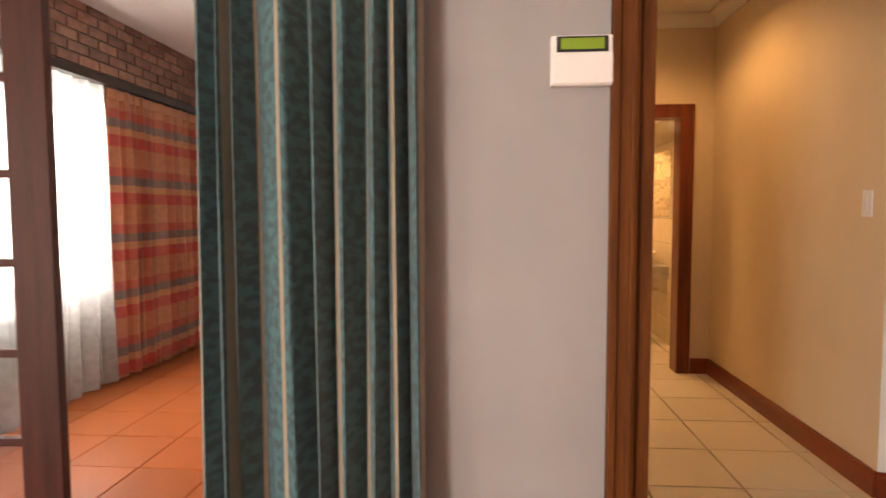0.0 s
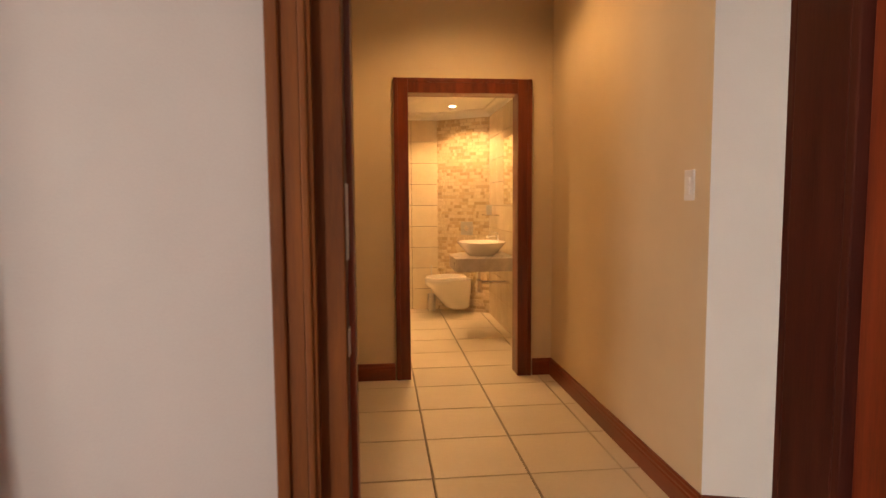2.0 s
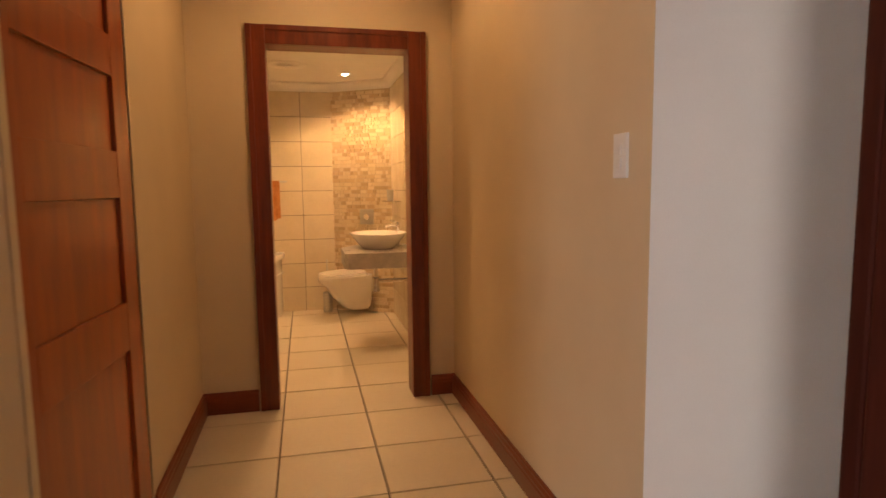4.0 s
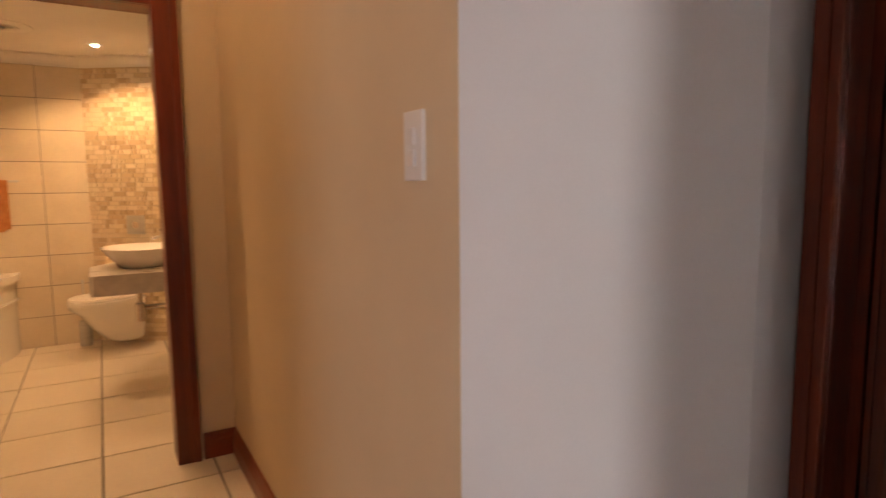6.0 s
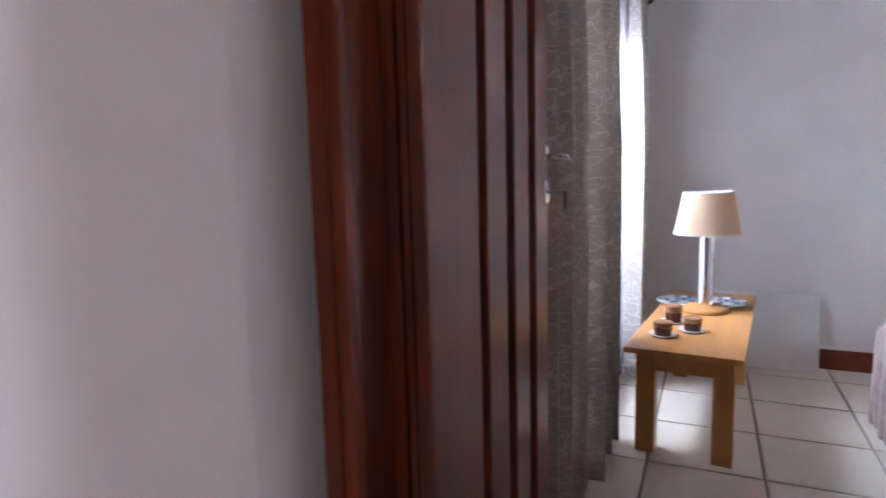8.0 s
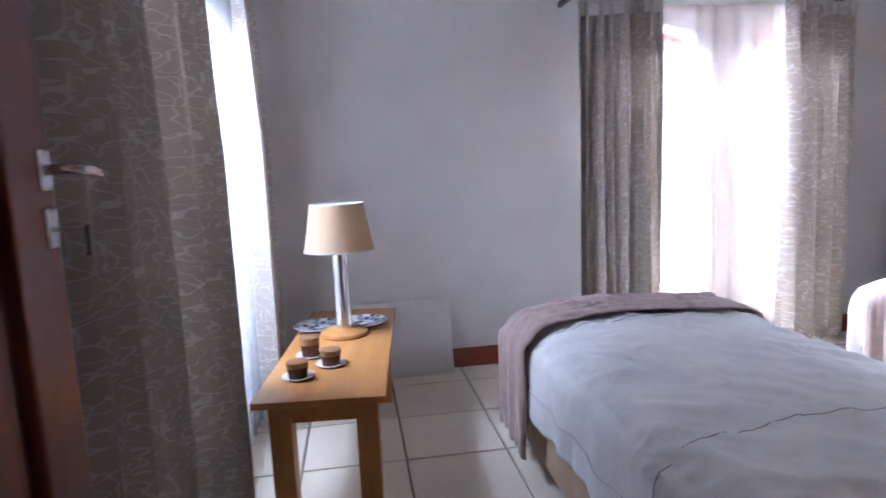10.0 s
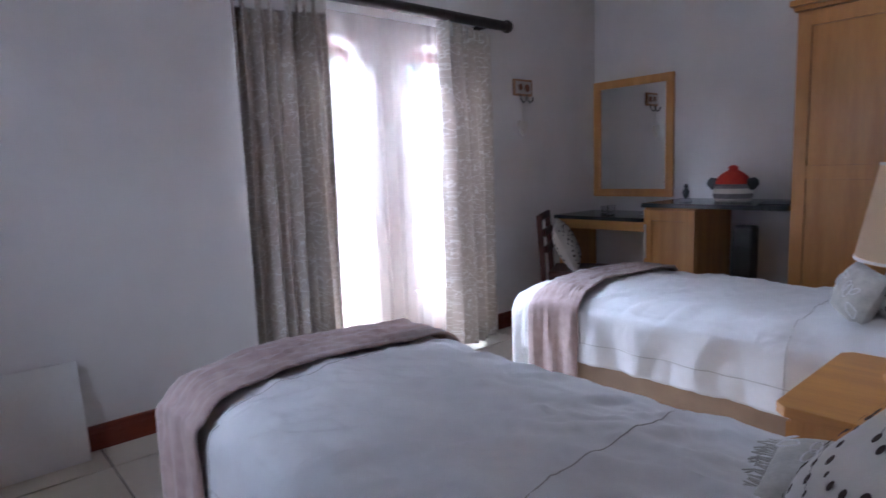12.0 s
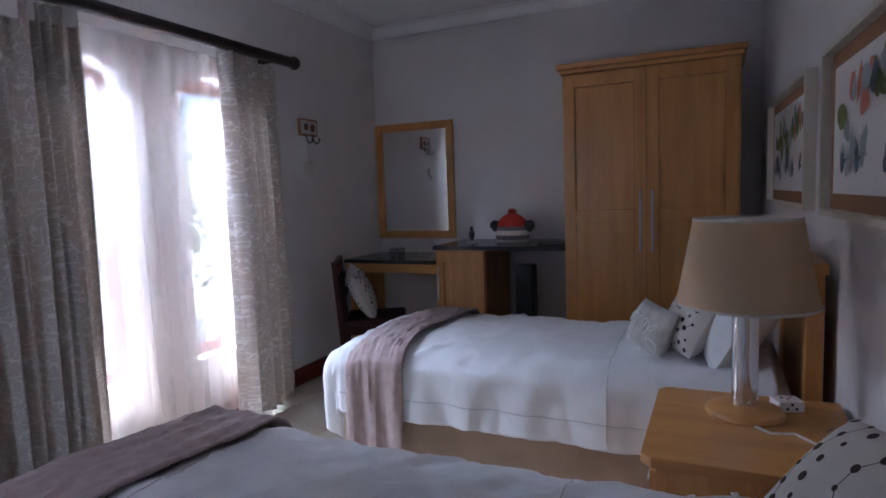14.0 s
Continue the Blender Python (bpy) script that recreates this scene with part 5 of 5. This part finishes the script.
cushion("pillow", leaning(3.33, -0.30, 0.80, 60), 0.46, 0.66, 0.125, LINEN, "plump white pillow leaning on the headboard", 21)
cushion("cushion", leaning(3.52, -0.22, 0.775, 60, 8, 18), 0.34, 0.36, 0.085, CREAMC, "cream cushion with brown dots leaning on a pillow", 22, dots=True)
cushion("cushion", leaning(3.685, -0.18, 0.725, 66, -4, 34), 0.22, 0.30, 0.06, GREYC, "small embossed grey cushion with a fringe", 23, fringe=True)
cushion("pillow", leaning(3.10, 1.44, 0.71, 66), 0.28, 0.60, 0.09, LINEN, "plump white pillow leaning on the headboard", 24)
cushion("cushion", leaning(3.22, 1.42, 0.755, 46, 12, 15), 0.44, 0.46, 0.09, CREAMC, "cream cushion with brown dots leaning on a pillow", 25, dots=True)
cushion("cushion", leaning(3.40, 1.25, 0.65, 8, 10), 0.17, 0.30, 0.035, GREYC, "small embossed grey cushion with a thread fringe", 26, fringe=True)

ns = thing("nightstand", pose(3.06, 0.25, 0), "honey-coloured wooden nightstand with drawers between the beds", "nightstand")
top = prism([(0, 0), (0.525, 0), (0.555, 0.03), (0.555, 0.59), (0.525, 0.62), (0, 0.62)], 0.585, 0.615)
bmesh.ops.bevel(top, geom=top.edges[:], offset=0.004, segments=2, profile=0.6, affect="EDGES")
part("top", top, BEECH_X, ns, "worktop with clipped corners")
part("body", boxes((0.02, 0.025, 0.03, 0.515, 0.595, 0.584), bevel=0.003), BEECH, ns)
part("plinth", boxes((0.03, 0.035, 0.0, 0.49, 0.585, 0.03)), BEECH, ns)
for z0, z1 in ((0.06, 0.30), (0.315, 0.56)):
    dr = part("drawer", boxes((0.515, 0.04, z0, 0.533, 0.58, z1), bevel=0.003), BEECH, ns)
    part("handle", tube([(0.533, 0.23, (z0 + z1) / 2), (0.555, 0.24, (z0 + z1) / 2), (0.555, 0.38, (z0 + z1) / 2), (0.533, 0.39, (z0 + z1) / 2)], 0.006, 8), STEEL, dr, "steel bow handle")
table_lamp(pose(3.345, 0.45, 0.615), "chrome table lamp with beige shade on the nightstand")
sock = thing("plug_adaptor", pose(3.22, 0.36, 0.615, 0, 0, 20), "white three-pin plug adaptor on the nightstand", "plug adaptor")
part("body", boxes((-0.04, -0.035, 0, 0.04, 0.035, 0.034), bevel=0.006), PLASTIC, sock)
for dx, dz in ((-0.014, 0.012), (0.014, 0.012), (0.0, 0.026)):
    part("pin_hole", moved(lathe([(0.0045, 0), (0.0045, 0.002), (0, 0.002)], 10), Matrix.Translation((dx, 0.0345, dz)) @ Matrix.Rotation(-math.pi / 2, 4, "X")), BLACK, sock)
    part("pin_hole", moved(lathe([(0.0045, 0), (0.0045, 0.002), (0, 0.002)], 10), Matrix.Translation((dx, dz - 0.02, 0.0335))), BLACK, sock)
cable = thing("lamp_cable", FLAT, "white lamp cable lying on the nightstand", "cable")
part("cord", tube([(3.33, 0.55, 0.619), (3.28, 0.6, 0.619), (3.22, 0.58, 0.619), (3.16, 0.66, 0.62), (3.09, 0.70, 0.619)], 0.0035, 8), PLASTIC, cable)

# wardrobe
wr = thing("wardrobe", pose(3.305, S_WALL + 0.022, 0), "honey-coloured two-door wooden wardrobe with steel bar handles", "wardrobe")
part("body", boxes((0, 0, 0.08, 1.06, 0.585, 2.09), bevel=0.003), BEECH, wr)
part("plinth", boxes((0.02, 0, 0, 1.04, 0.56, 0.08)), BEECH, wr)
part("cornice", boxes((-0.012, 0, 2.09, 1.072, 0.625, 2.115), (-0.03, 0, 2.117, 1.09, 0.65, 2.15), bevel=0.006), BEECH_X, wr)
for x0 in (0.012, 0.533):
    d = panel_door(0.515, 1.99, BEECH, wr, x0, 0.586, 0.09, [(0.17, 1.12), (1.20, 2.0)], 0.07)
    hx = x0 + (0.482 if x0 < 0.1 else 0.033)
    part("handle", tube([(hx, 0.63, 0.93), (hx, 0.63, 1.32)], 0.008, 12), STEEL, d, "long steel bar handle")
    for z in (0.97, 1.28):
        part("handle_post", tube([(hx, 0.605, z), (hx, 0.63, z)], 0.005, 8), STEEL, d)

# desk and counter
ct = thing("counter_top", pose(4.375, S_WALL + 0.002, 0), "dark polished granite counter top", "counter")
part("slab", boxes((0, 0, 0.925, 0.985, 0.62, 0.957), bevel=0.004), GRANITE, ct)
cab = thing("desk_cabinet", pose(4.96, S_WALL + 0.022, 0), "honey-coloured cabinet with a framed door under the counter", "cabinet")
part("body", boxes((0, 0, 0.06, 0.395, 0.55, 0.924), bevel=0.003), BEECH, cab)
part("plinth", boxes((0.01, 0, 0, 0.385, 0.52, 0.06)), BEECH, cab)
d = panel_door(0.385, 0.84, BEECH, cab, 0.005, 0.551, 0.07, [(0.15, 0.83)], 0.06)
part("handle", tube([(0.365, 0.6, 0.55), (0.365, 0.6, 0.80)], 0.007, 10), STEEL, d, "steel bar handle")
dk = thing("desk", pose(5.365, S_WALL + 0.002, 0), "low dark granite desk with a wooden apron", "desk")
part("slab", boxes((0, 0, 0.812, 0.812, 0.60, 0.842), bevel=0.004), GRANITE, dk)
part("apron", boxes((0.0, 0.53, 0.735, 0.812, 0.555, 0.811), bevel=0.003), BEECH_X, dk, "honey-coloured wooden apron")
part("support", boxes((0.78, 0.03, 0.0, 0.81, 0.53, 0.811), bevel=0.003), BEECH, dk)

fan = thing("tower_fan", pose(4.72, -1.72, 0), "slim black tower fan standing under the counter", "fan")
part("base", lathe([(0, 0), (0.13, 0), (0.135, 0.01), (0.12, 0.025), (0, 0.03)], 32), BLACK, fan, smooth=True)
part("column", boxes((-0.07, -0.06, 0.03, 0.07, 0.06, 0.80), bevel=0.03, segments=4), BLACK, fan)
for k in range(9):
    part("grille_slat", boxes((-0.05 + 0.0125 * k - 0.002, 0.0595, 0.15, -0.05 + 0.0125 * k + 0.002, 0.0635, 0.66)), BLACK, fan)

chair = thing("dining_chair", pose(5.70, -1.16, 0, 0, 0, 210), "dark wooden chair with an upholstered seat at the desk", "chair")
for x, y in ((0.19, 0.19), (0.19, -0.19)):
    part("leg", boxes((x - 0.02, y - 0.02, 0, x + 0.02, y + 0.02, 0.44), bevel=0.004), DARKWOOD, chair)
for y in (0.2, -0.2):
    bm = boxes((-0.225, y - 0.018, 0, -0.185, y + 0.018, 0.90), bevel=0.006)
    for v in bm.verts:
        v.co.x -= max(0, v.co.z - 0.45) ** 1.3 * 0.16
    part("leg", bm, DARKWOOD, chair)
part("seat_rail", boxes((-0.20, -0.2, 0.38, 0.2, 0.2, 0.44), bevel=0.004), DARKWOOD, chair)
part("seat", boxes((-0.20, -0.21, 0.441, 0.225, 0.21, 0.485), bevel=0.018, segments=3), DARKWOOD, chair, "dark padded seat")
for z in (0.62, 0.74, 0.86):
    part("back_rail", boxes((-0.232 - (z - 0.45) ** 1.3 * 0.16 + 0.02, -0.185, z, -0.205 - (z - 0.45) ** 1.3 * 0.16 + 0.02, 0.185, z + 0.05), bevel=0.005), DARKWOOD, chair)
cushion("cushion", Matrix.Translation((5.775, -1.117, 0.655)) @ Matrix.Rotation(math.radians(30), 4, "Z") @ Matrix.Rotation(math.radians(-66), 4, "Y") @ Matrix.Rotation(math.radians(10), 4, "Z"), 0.37, 0.37, 0.075, CREAMC, "cream cushion with brown dots leaning on the chair back", 27, dots=True)

mir = thing("wall_mirror", pose(5.43, S_WALL, 0.965), "wall mirror in a flat honey-coloured wooden frame", "mirror")
W_, H_, F_ = 0.745, 0.99, 0.065
part("frame", boxes((0, 0, 0, W_, 0.028, F_), (0, 0, H_ - F_, W_, 0.028, H_), (0, 0, F_, F_, 0.028, H_ - F_), (W_ - F_, 0, F_, W_, 0.028, H_ - F_), bevel=0.004), BEECH, mir)
part("glass", boxes((F_, 0.004, F_, W_ - F_, 0.014, H_ - F_)), MIRROR, mir)

hk = thing("coat_hook", Matrix.Translation((E_WALL, -1.10, 1.80)) @ Matrix.Rotation(math.pi / 2, 4, "Z"), "small picture plaque with two black coat hooks", "coat hook")
part("plaque", boxes((-0.105, 0, 0.0, 0.105, 0.02, 0.125), bevel=0.003), MATBOARD, hk, "brown wooden plaque")
part("picture", boxes((-0.088, 0.02, 0.016, 0.088, 0.0225, 0.109)), PIPING, hk, "faded picture")
for x, z, r in ((-0.042, 0.06, 0.030), (0.036, 0.066, 0.026)):
    part("picture_motif", moved(lathe([(0, 0), (r, 0), (r * 0.9, 0.002), (0, 0.0025)], 18), Matrix.Translation((x, 0.0225, z)) @ Matrix.Rotation(-math.pi / 2, 4, "X")), TOWEL2, hk)
for x in (-0.04, 0.04):
    part("hook", tube([(x, 0.014, 0.02), (x, 0.03, -0.03), (x, 0.05, -0.055), (x, 0.075, -0.045), (x, 0.08, -0.015)], 0.006, 8), BLACK, hk, "black iron hook")
ht = thing("hanging_heart", Matrix.Translation((E_WALL - 0.03, -1.06, 1.47)) @ Matrix.Rotation(math.pi / 2, 4, "Z"), "small white heart hanging from a coat hook", "ornament")
bmh = bmesh.new()
lo, hi = [], []
for k in range(40):
    t = 2 * math.pi * k / 40
    x, z = 0.0036 * 16 * math.sin(t) ** 3, 0.0042 * (13 * math.cos(t) - 5 * math.cos(2 * t) - 2 * math.cos(3 * t) - math.cos(4 * t))
    lo.append(bmh.verts.new((x, 0.0, z + 0.09)))
    hi.append(bmh.verts.new((x * 0.9, 0.022, z * 0.9 + 0.09)))
for i in range(40):
    bmh.faces.new((lo[i], lo[(i + 1) % 40], hi[(i + 1) % 40], hi[i]))
bmh.faces.new(lo[::-1]), bmh.faces.new(hi)
bmesh.ops.recalc_face_normals(bmh, faces=bmh.faces[:])
part("heart", bmh, CREAMC, ht)
part("string", tube([(0, 0.006, 0.12), (-0.005, 0.006, 0.19), (-0.002, 0.0, 0.29)], 0.0022, 6), CREAMC, ht)

cosy = thing("tea_cosy", pose(4.83, -1.76, 0.957), "grey and white striped knitted tea cosy with red top", "tea cosy")
prof = [(0.10, 0.0), (0.122, 0.025), (0.128, 0.06), (0.122, 0.095), (0.112, 0.125)]
for k, (a, b) in enumerate(zip(prof, prof[1:])):
    part("band", lathe([(0, a[1]), a, (max(a[0], b[0]) + 0.003, (a[1] + b[1]) / 2), b, (0, b[1])], 32, 1.0, 0.8), (GREYS if k % 2 else CREAMC), cosy, "knitted stripe", smooth=True)
part("crown", lathe([(0.114, 0.125), (0.112, 0.145), (0.098, 0.175), (0.07, 0.20), (0.03, 0.222), (0.034, 0.24), (0.02, 0.252), (0.0, 0.256)], 32, 1.0, 0.8), REDC, cosy, "red felt top", smooth=True)
for s in (1, -1):
    part("flap", moved(lathe([(0.0, -0.04), (0.025, -0.025), (0.033, 0.0), (0.022, 0.03), (0, 0.04)], 16, 1.0, 0.6), Matrix.Translation((s * 0.128, 0.01, 0.125)) @ Matrix.Rotation(s * 1.05, 4, "Y") @ Matrix.Scale(1.35, 4)), BLACK, cosy, "dark side flap", smooth=True)
fig = thing("ornament", pose(5.14, -1.70, 0.957), "small dark metal figurine on the counter", "ornament")
part("foot", lathe([(0, 0), (0.045, 0), (0.045, 0.012), (0.015, 0.02), (0, 0.022)], 16), STEEL, fig)
part("body", lathe([(0.008, 0.02), (0.02, 0.045), (0.024, 0.075), (0.012, 0.095), (0.015, 0.115), (0.006, 0.13), (0, 0.132)], 14), BLACK, fig, smooth=True)
for x, y, r, h, lab in ((5.78, -1.72, 0.036, 0.075, "clear drinking glass on the desk"), (5.90, -1.80, 0.03, 0.06, "small clear glass dish on the desk")):
    gl = thing("drinking_glass", pose(x, y, 0.842), lab, "glass")
    part("cup", lathe([(0, 0), (r * 0.8, 0), (r, h), (r - 0.003, h), (r * 0.75, 0.006), (0, 0.006)], 24), GLASS, gl, smooth=True)
dc = thing("small_figure", pose(5.50, -1.75, 0.842), "small dark stemmed ornament on the desk", "ornament")
part("stem", lathe([(0.03, 0), (0.03, 0.006), (0.005, 0.012), (0.005, 0.06), (0.014, 0.08), (0.01, 0.11), (0, 0.115)], 14), STEEL, dc, smooth=True)
mag = thing("magazine", pose(4.50, -1.66, 0.957, 0, 0, 12), "closed dark magazine lying on the counter", "magazine")
part("cover", boxes((-0.10, -0.14, 0, 0.10, 0.14, 0.008), bevel=0.002), BLACK, mag)

# pictures on the wall behind the beds
tilt = math.atan2(-0.047, 1.0)
for y0, lab, sd in ((-1.46, "framed handprint painting in greens and slate on the wall", 31), (0.01, "framed handprint painting in green, red and slate", 33)):
    wall_picture(Matrix.Translation((west_x(y0) + 0.001, y0, 1.222)) @ Matrix.Rotation(math.pi / 2 - tilt, 4, "Z") @ Matrix.Diagonal((1, -1, 1, 1)), 1.17, 0.565, lab, sd)

# coffee table in the corner
tb = thing("coffee_table", Matrix.Translation((4.53, 2.545, 0)) @ Matrix.Rotation(math.radians(-5.5), 4, "Z"), "honey-coloured wooden coffee table by the side window", "table")
part("tabletop", boxes((0, 0, 0.468, 1.33, 0.46, 0.494), bevel=0.004), BEECH_X, tb)
for x, y in ((0.09, 0.035), (1.16, 0.035), (0.09, 0.345), (1.16, 0.345)):
    part("leg", boxes((x, y, 0, x + 0.08, y + 0.08, 0.467), bevel=0.004), BEECH, tb)
part("apron", boxes((0.17, 0.045, 0.375, 1.16, 0.068, 0.467)), BEECH_X, tb)
part("apron", boxes((0.17, 0.392, 0.375, 1.16, 0.415, 0.467)), BEECH_X, tb)
part("apron", boxes((0.10, 0.115, 0.375, 0.123, 0.345, 0.467)), BEECH_X, tb)
part("apron", boxes((1.207, 0.115, 0.375, 1.23, 0.345, 0.467)), BEECH_X, tb)
table_lamp(pose(5.36, 2.69, 0.494), "chrome table lamp with beige shade on the coffee table", 0.8)


def plate(m, label):
    root = thing("patterned_plate", m, label, "plate", "patterned plates")
    bm = bmesh.new()
    for ring, (r0, r1, z0, z1) in enumerate(((0.02, 0.055, 0.004, 0.005), (0.058, 0.09, 0.006, 0.014), (0.093, 0.12, 0.015, 0.022))):
        n = 8 + 6 * ring
        for k in range(n):
            a0, a1 = 2 * math.pi * k / n, 2 * math.pi * (k + 0.86) / n
            bm.faces.new([bm.verts.new((r * math.cos(a), r * math.sin(a), z)) for r, a, z in ((r0, a0, z0), (r1, a0, z1), (r1, a1, z1), (r0, a1, z0))])
    part("pattern", moved(bm, Matrix.Translation((0, 0, 0.003))), PATTERN, root, "blue and white mosaic pattern")
    part("dish", lathe([(0, 0), (0.06, 0), (0.12, 0.02), (0.122, 0.022), (0.12, 0.0235), (0.06, 0.004), (0, 0.004)], 40), CERAMIC, root, smooth=True)
    return root


plate(pose(5.52, 2.60, 0.494), "blue and white patterned plate on the coffee table")
plate(pose(5.50, 2.82, 0.494), "blue and white patterned plate on the coffee table")
for x, y, h, lab in ((4.80, 2.86, 0.055, "brown glass candle cup on a small saucer"), (4.92, 2.74, 0.055, "brown glass candle cup on a small saucer"), (5.06, 2.83, 0.075, "taller brown glass candle cup on the table")):
    cc = thing("candle_cup", pose(x, y, 0.494), lab, "candle", "candle cups")
    part("saucer", lathe([(0, 0), (0.045, 0), (0.062, 0.01), (0.06, 0.012), (0.04, 0.004), (0, 0.004)], 28), CERAMIC, cc, smooth=True)
    part("wax", lathe([(0, 0.005), (0.036, 0.005), (0.04, 0.012 + h * 0.55), (0, 0.012 + h * 0.55)], 24), BROWNGL, cc, smooth=True)
    part("rim", lathe([(0.0, 0.013 + h * 0.55), (0.04, 0.013 + h * 0.55), (0.042, 0.01 + h), (0.03, 0.014 + h), (0, 0.014 + h)], 24), MATBOARD, cc, "pale biscuit-coloured top", smooth=True)

bd = thing("white_board", Matrix.Translation((6.06, 2.06, 0.0)) @ Matrix.Rotation(math.radians(11), 4, "Y"), "plain white board leaning against the wall", "board")
part("panel", boxes((0, 0, 0.004, 0.018, 0.62, 0.465), bevel=0.002), BOARD, bd)

# ---- outside ----
structure("ground", boxes((-60, -60, -0.35, 60, 60, -0.15)), PAVING, "pale sunlit paving outside")
structure("roof_eaves", boxes((6.38, -3.2, 2.5, 7.05, 4.2, 2.6), (2.7, 3.44, 2.5, 6.38, 4.2, 2.6)), CEIL, "overhanging eaves outside the windows")


def shrub(m, w, h, count, seed, label):
    root = thing("garden_shrub", m, label, "shrub", "garden shrubs")
    rng = random.Random(seed)
    for k in range(4):
        a = rng.uniform(0, 6.28)
        part("stem", tube([(0, 0, 0), (0.2 * w * math.cos(a), 0.2 * w * math.sin(a), h * 0.4), (0.4 * w * math.cos(a), 0.4 * w * math.sin(a), h * 0.75)], 0.03, 6), DARKWOOD, root)
    verts, faces = [], []
    for k in range(count):
        a, r, z = rng.uniform(0, 6.28), math.sqrt(rng.random()) * w / 2, h * (0.15 + 0.85 * rng.random() ** 0.8)
        r *= 1 - 0.5 * (z / h) ** 2
        c = Vector((r * math.cos(a), r * math.sin(a), z))
        u = Vector((rng.gauss(0, 1), rng.gauss(0, 1), rng.gauss(0, 1))).normalized()
        v = u.orthogonal().normalized()
        s = rng.uniform(0.05, 0.11)
        i = len(verts)
        verts += [c - u * s, c + v * s * 0.45, c + u * s, c - v * s * 0.45]
        faces.append((i, i + 1, i + 2, i + 3))
    me = bpy.data.meshes.new("leaves")
    me.from_pydata(verts, [], faces)
    me.materials.append(FOLIAGE)
    ob = new("leaves", me)
    ob.parent = root
    return root


shrub(pose(9.4, 0.4, -0.15), 2.4, 3.4, 2600, 1, "leafy green garden shrub outside the window")
shrub(pose(10.0, -2.0, -0.15), 2.8, 3.8, 2600, 2, "leafy green garden shrub outside the window")
shrub(pose(5.2, 7.6, -0.15), 2.6, 3.2, 2000, 3, "leafy green garden shrub outside the side window")

# ---- tiles and bricks ----
floor_tiles("floor_tiles_hall", (0.46, 2.36, 2.735, 8.15), (1.457, 4.728), 0.45, TILE, "cream square ceramic floor tiles with brown grout", 0.007)
floor_tiles("floor_tiles_bedroom", (2.735, -2.1, 6.19, 3.26), (5.475, 2.45), 0.45, TILE, "cream square ceramic floor tiles with grey grout", 0.009)
floor_tiles("floor_tiles_living", (-2.64, 1.2, 2.66, 2.36), (0.1, 0.2), 0.4, TERRA, "glossy orange terracotta floor tiles", 0.004)
floor_tiles("floor_tiles_living_near", (-2.64, -3.0, 2.66, 1.2), (0.1, 0.2), 0.4, TERRA, "glossy orange terracotta floor tiles", 0.004)
floor_tiles("floor_tiles_sunroom", (-2.64, 2.36, -0.45, 7.5), (0.1, 0.2), 0.4, TERRA, "glossy orange terracotta floor tiles", 0.004)
floor_tiles("floor_tiles_bath_side", (-0.1, 5.43, 0.46, 8.15), (1.457, 4.728), 0.45, TILE, "cream square ceramic floor tiles")
wall_tiles("wall_tiles_back", Matrix.Translation((1.452, 8.1, 0)) @ Matrix.Rotation(math.pi, 4, "Z"), 1.55, 0.0, 2.19, 0.40, 0.2433, BATHT, "cream glazed bathroom wall tiles", 0.095)
wall_tiles("wall_tiles_right", Matrix.Translation((2.0, 5.49, 0)) @ Matrix.Rotation(math.pi / 2, 4, "Z"), 2.24, 0.0, 2.19, 0.305, 0.2433, BATHT, "cream glazed bathroom wall tiles")

mo = bmesh.new()
dm = Matrix.Translation((2.015, 7.723, 0)) @ Matrix.Rotation(math.atan2(0.38, -0.57), 4, "Z")
rng = random.Random(6)
verts, faces = [], []
z = 0.002
while z < 2.19:
    hgt = 0.037
    x = -rng.uniform(0, 0.05)
    while x < 0.685:
        w = rng.choice((0.03, 0.036, 0.05, 0.075, 0.095))
        a, b = max(x, 0.002) + 0.002, min(x + w, 0.683) - 0.002
        if b - a > 0.008:
            d = 0.006 + rng.uniform(0, 0.003)
            i = len(verts)
            verts += [dm @ Vector(p) for p in ((a, 0, z), (b, 0, z), (b, 0, z + hgt - 0.004), (a, 0, z + hgt - 0.004), (a + 0.001, d, z + 0.001), (b - 0.001, d, z + 0.001), (b - 0.001, d, z + hgt - 0.005), (a + 0.001, d, z + hgt - 0.005))]
            faces += [(i + 4, i + 5, i + 6, i + 7), (i, i + 1, i + 5, i + 4), (i + 1, i + 2, i + 6, i + 5), (i + 2, i + 3, i + 7, i + 6), (i + 3, i, i + 4, i + 7)]
        x += w
    z += hgt
me = bpy.data.meshes.new("mosaic_tiles")
me.from_pydata(verts, [], faces)
me.materials.append(MOSAIC)
tagged(new("mosaic_tiles", me), "small brown and cream stone mosaic tiles on the diagonal wall", "tiles", kind="stuff")

bw = tagged(new("brick_courses"), "brown and grey face bricks above the sunroom curtains", kind="structure")
bme = bpy.data.meshes.new("brick")
bmb = boxes((0, 0, 0, 0.012, 0.212, 0.068), bevel=0.003, segments=1)
bmb.to_mesh(bme)
bmb.free()
bme.materials.append(BRICK)
for r in range(7):
    for k in range(18):
        ob = new("brick", bme)
        ob.parent = bw
        ob.location = (-2.62 + 0.001 * ((r * 7 + k * 3) % 4), 3.2 + k * 0.222 - (0.111 if r % 2 else 0), 2.255 + r * 0.078)
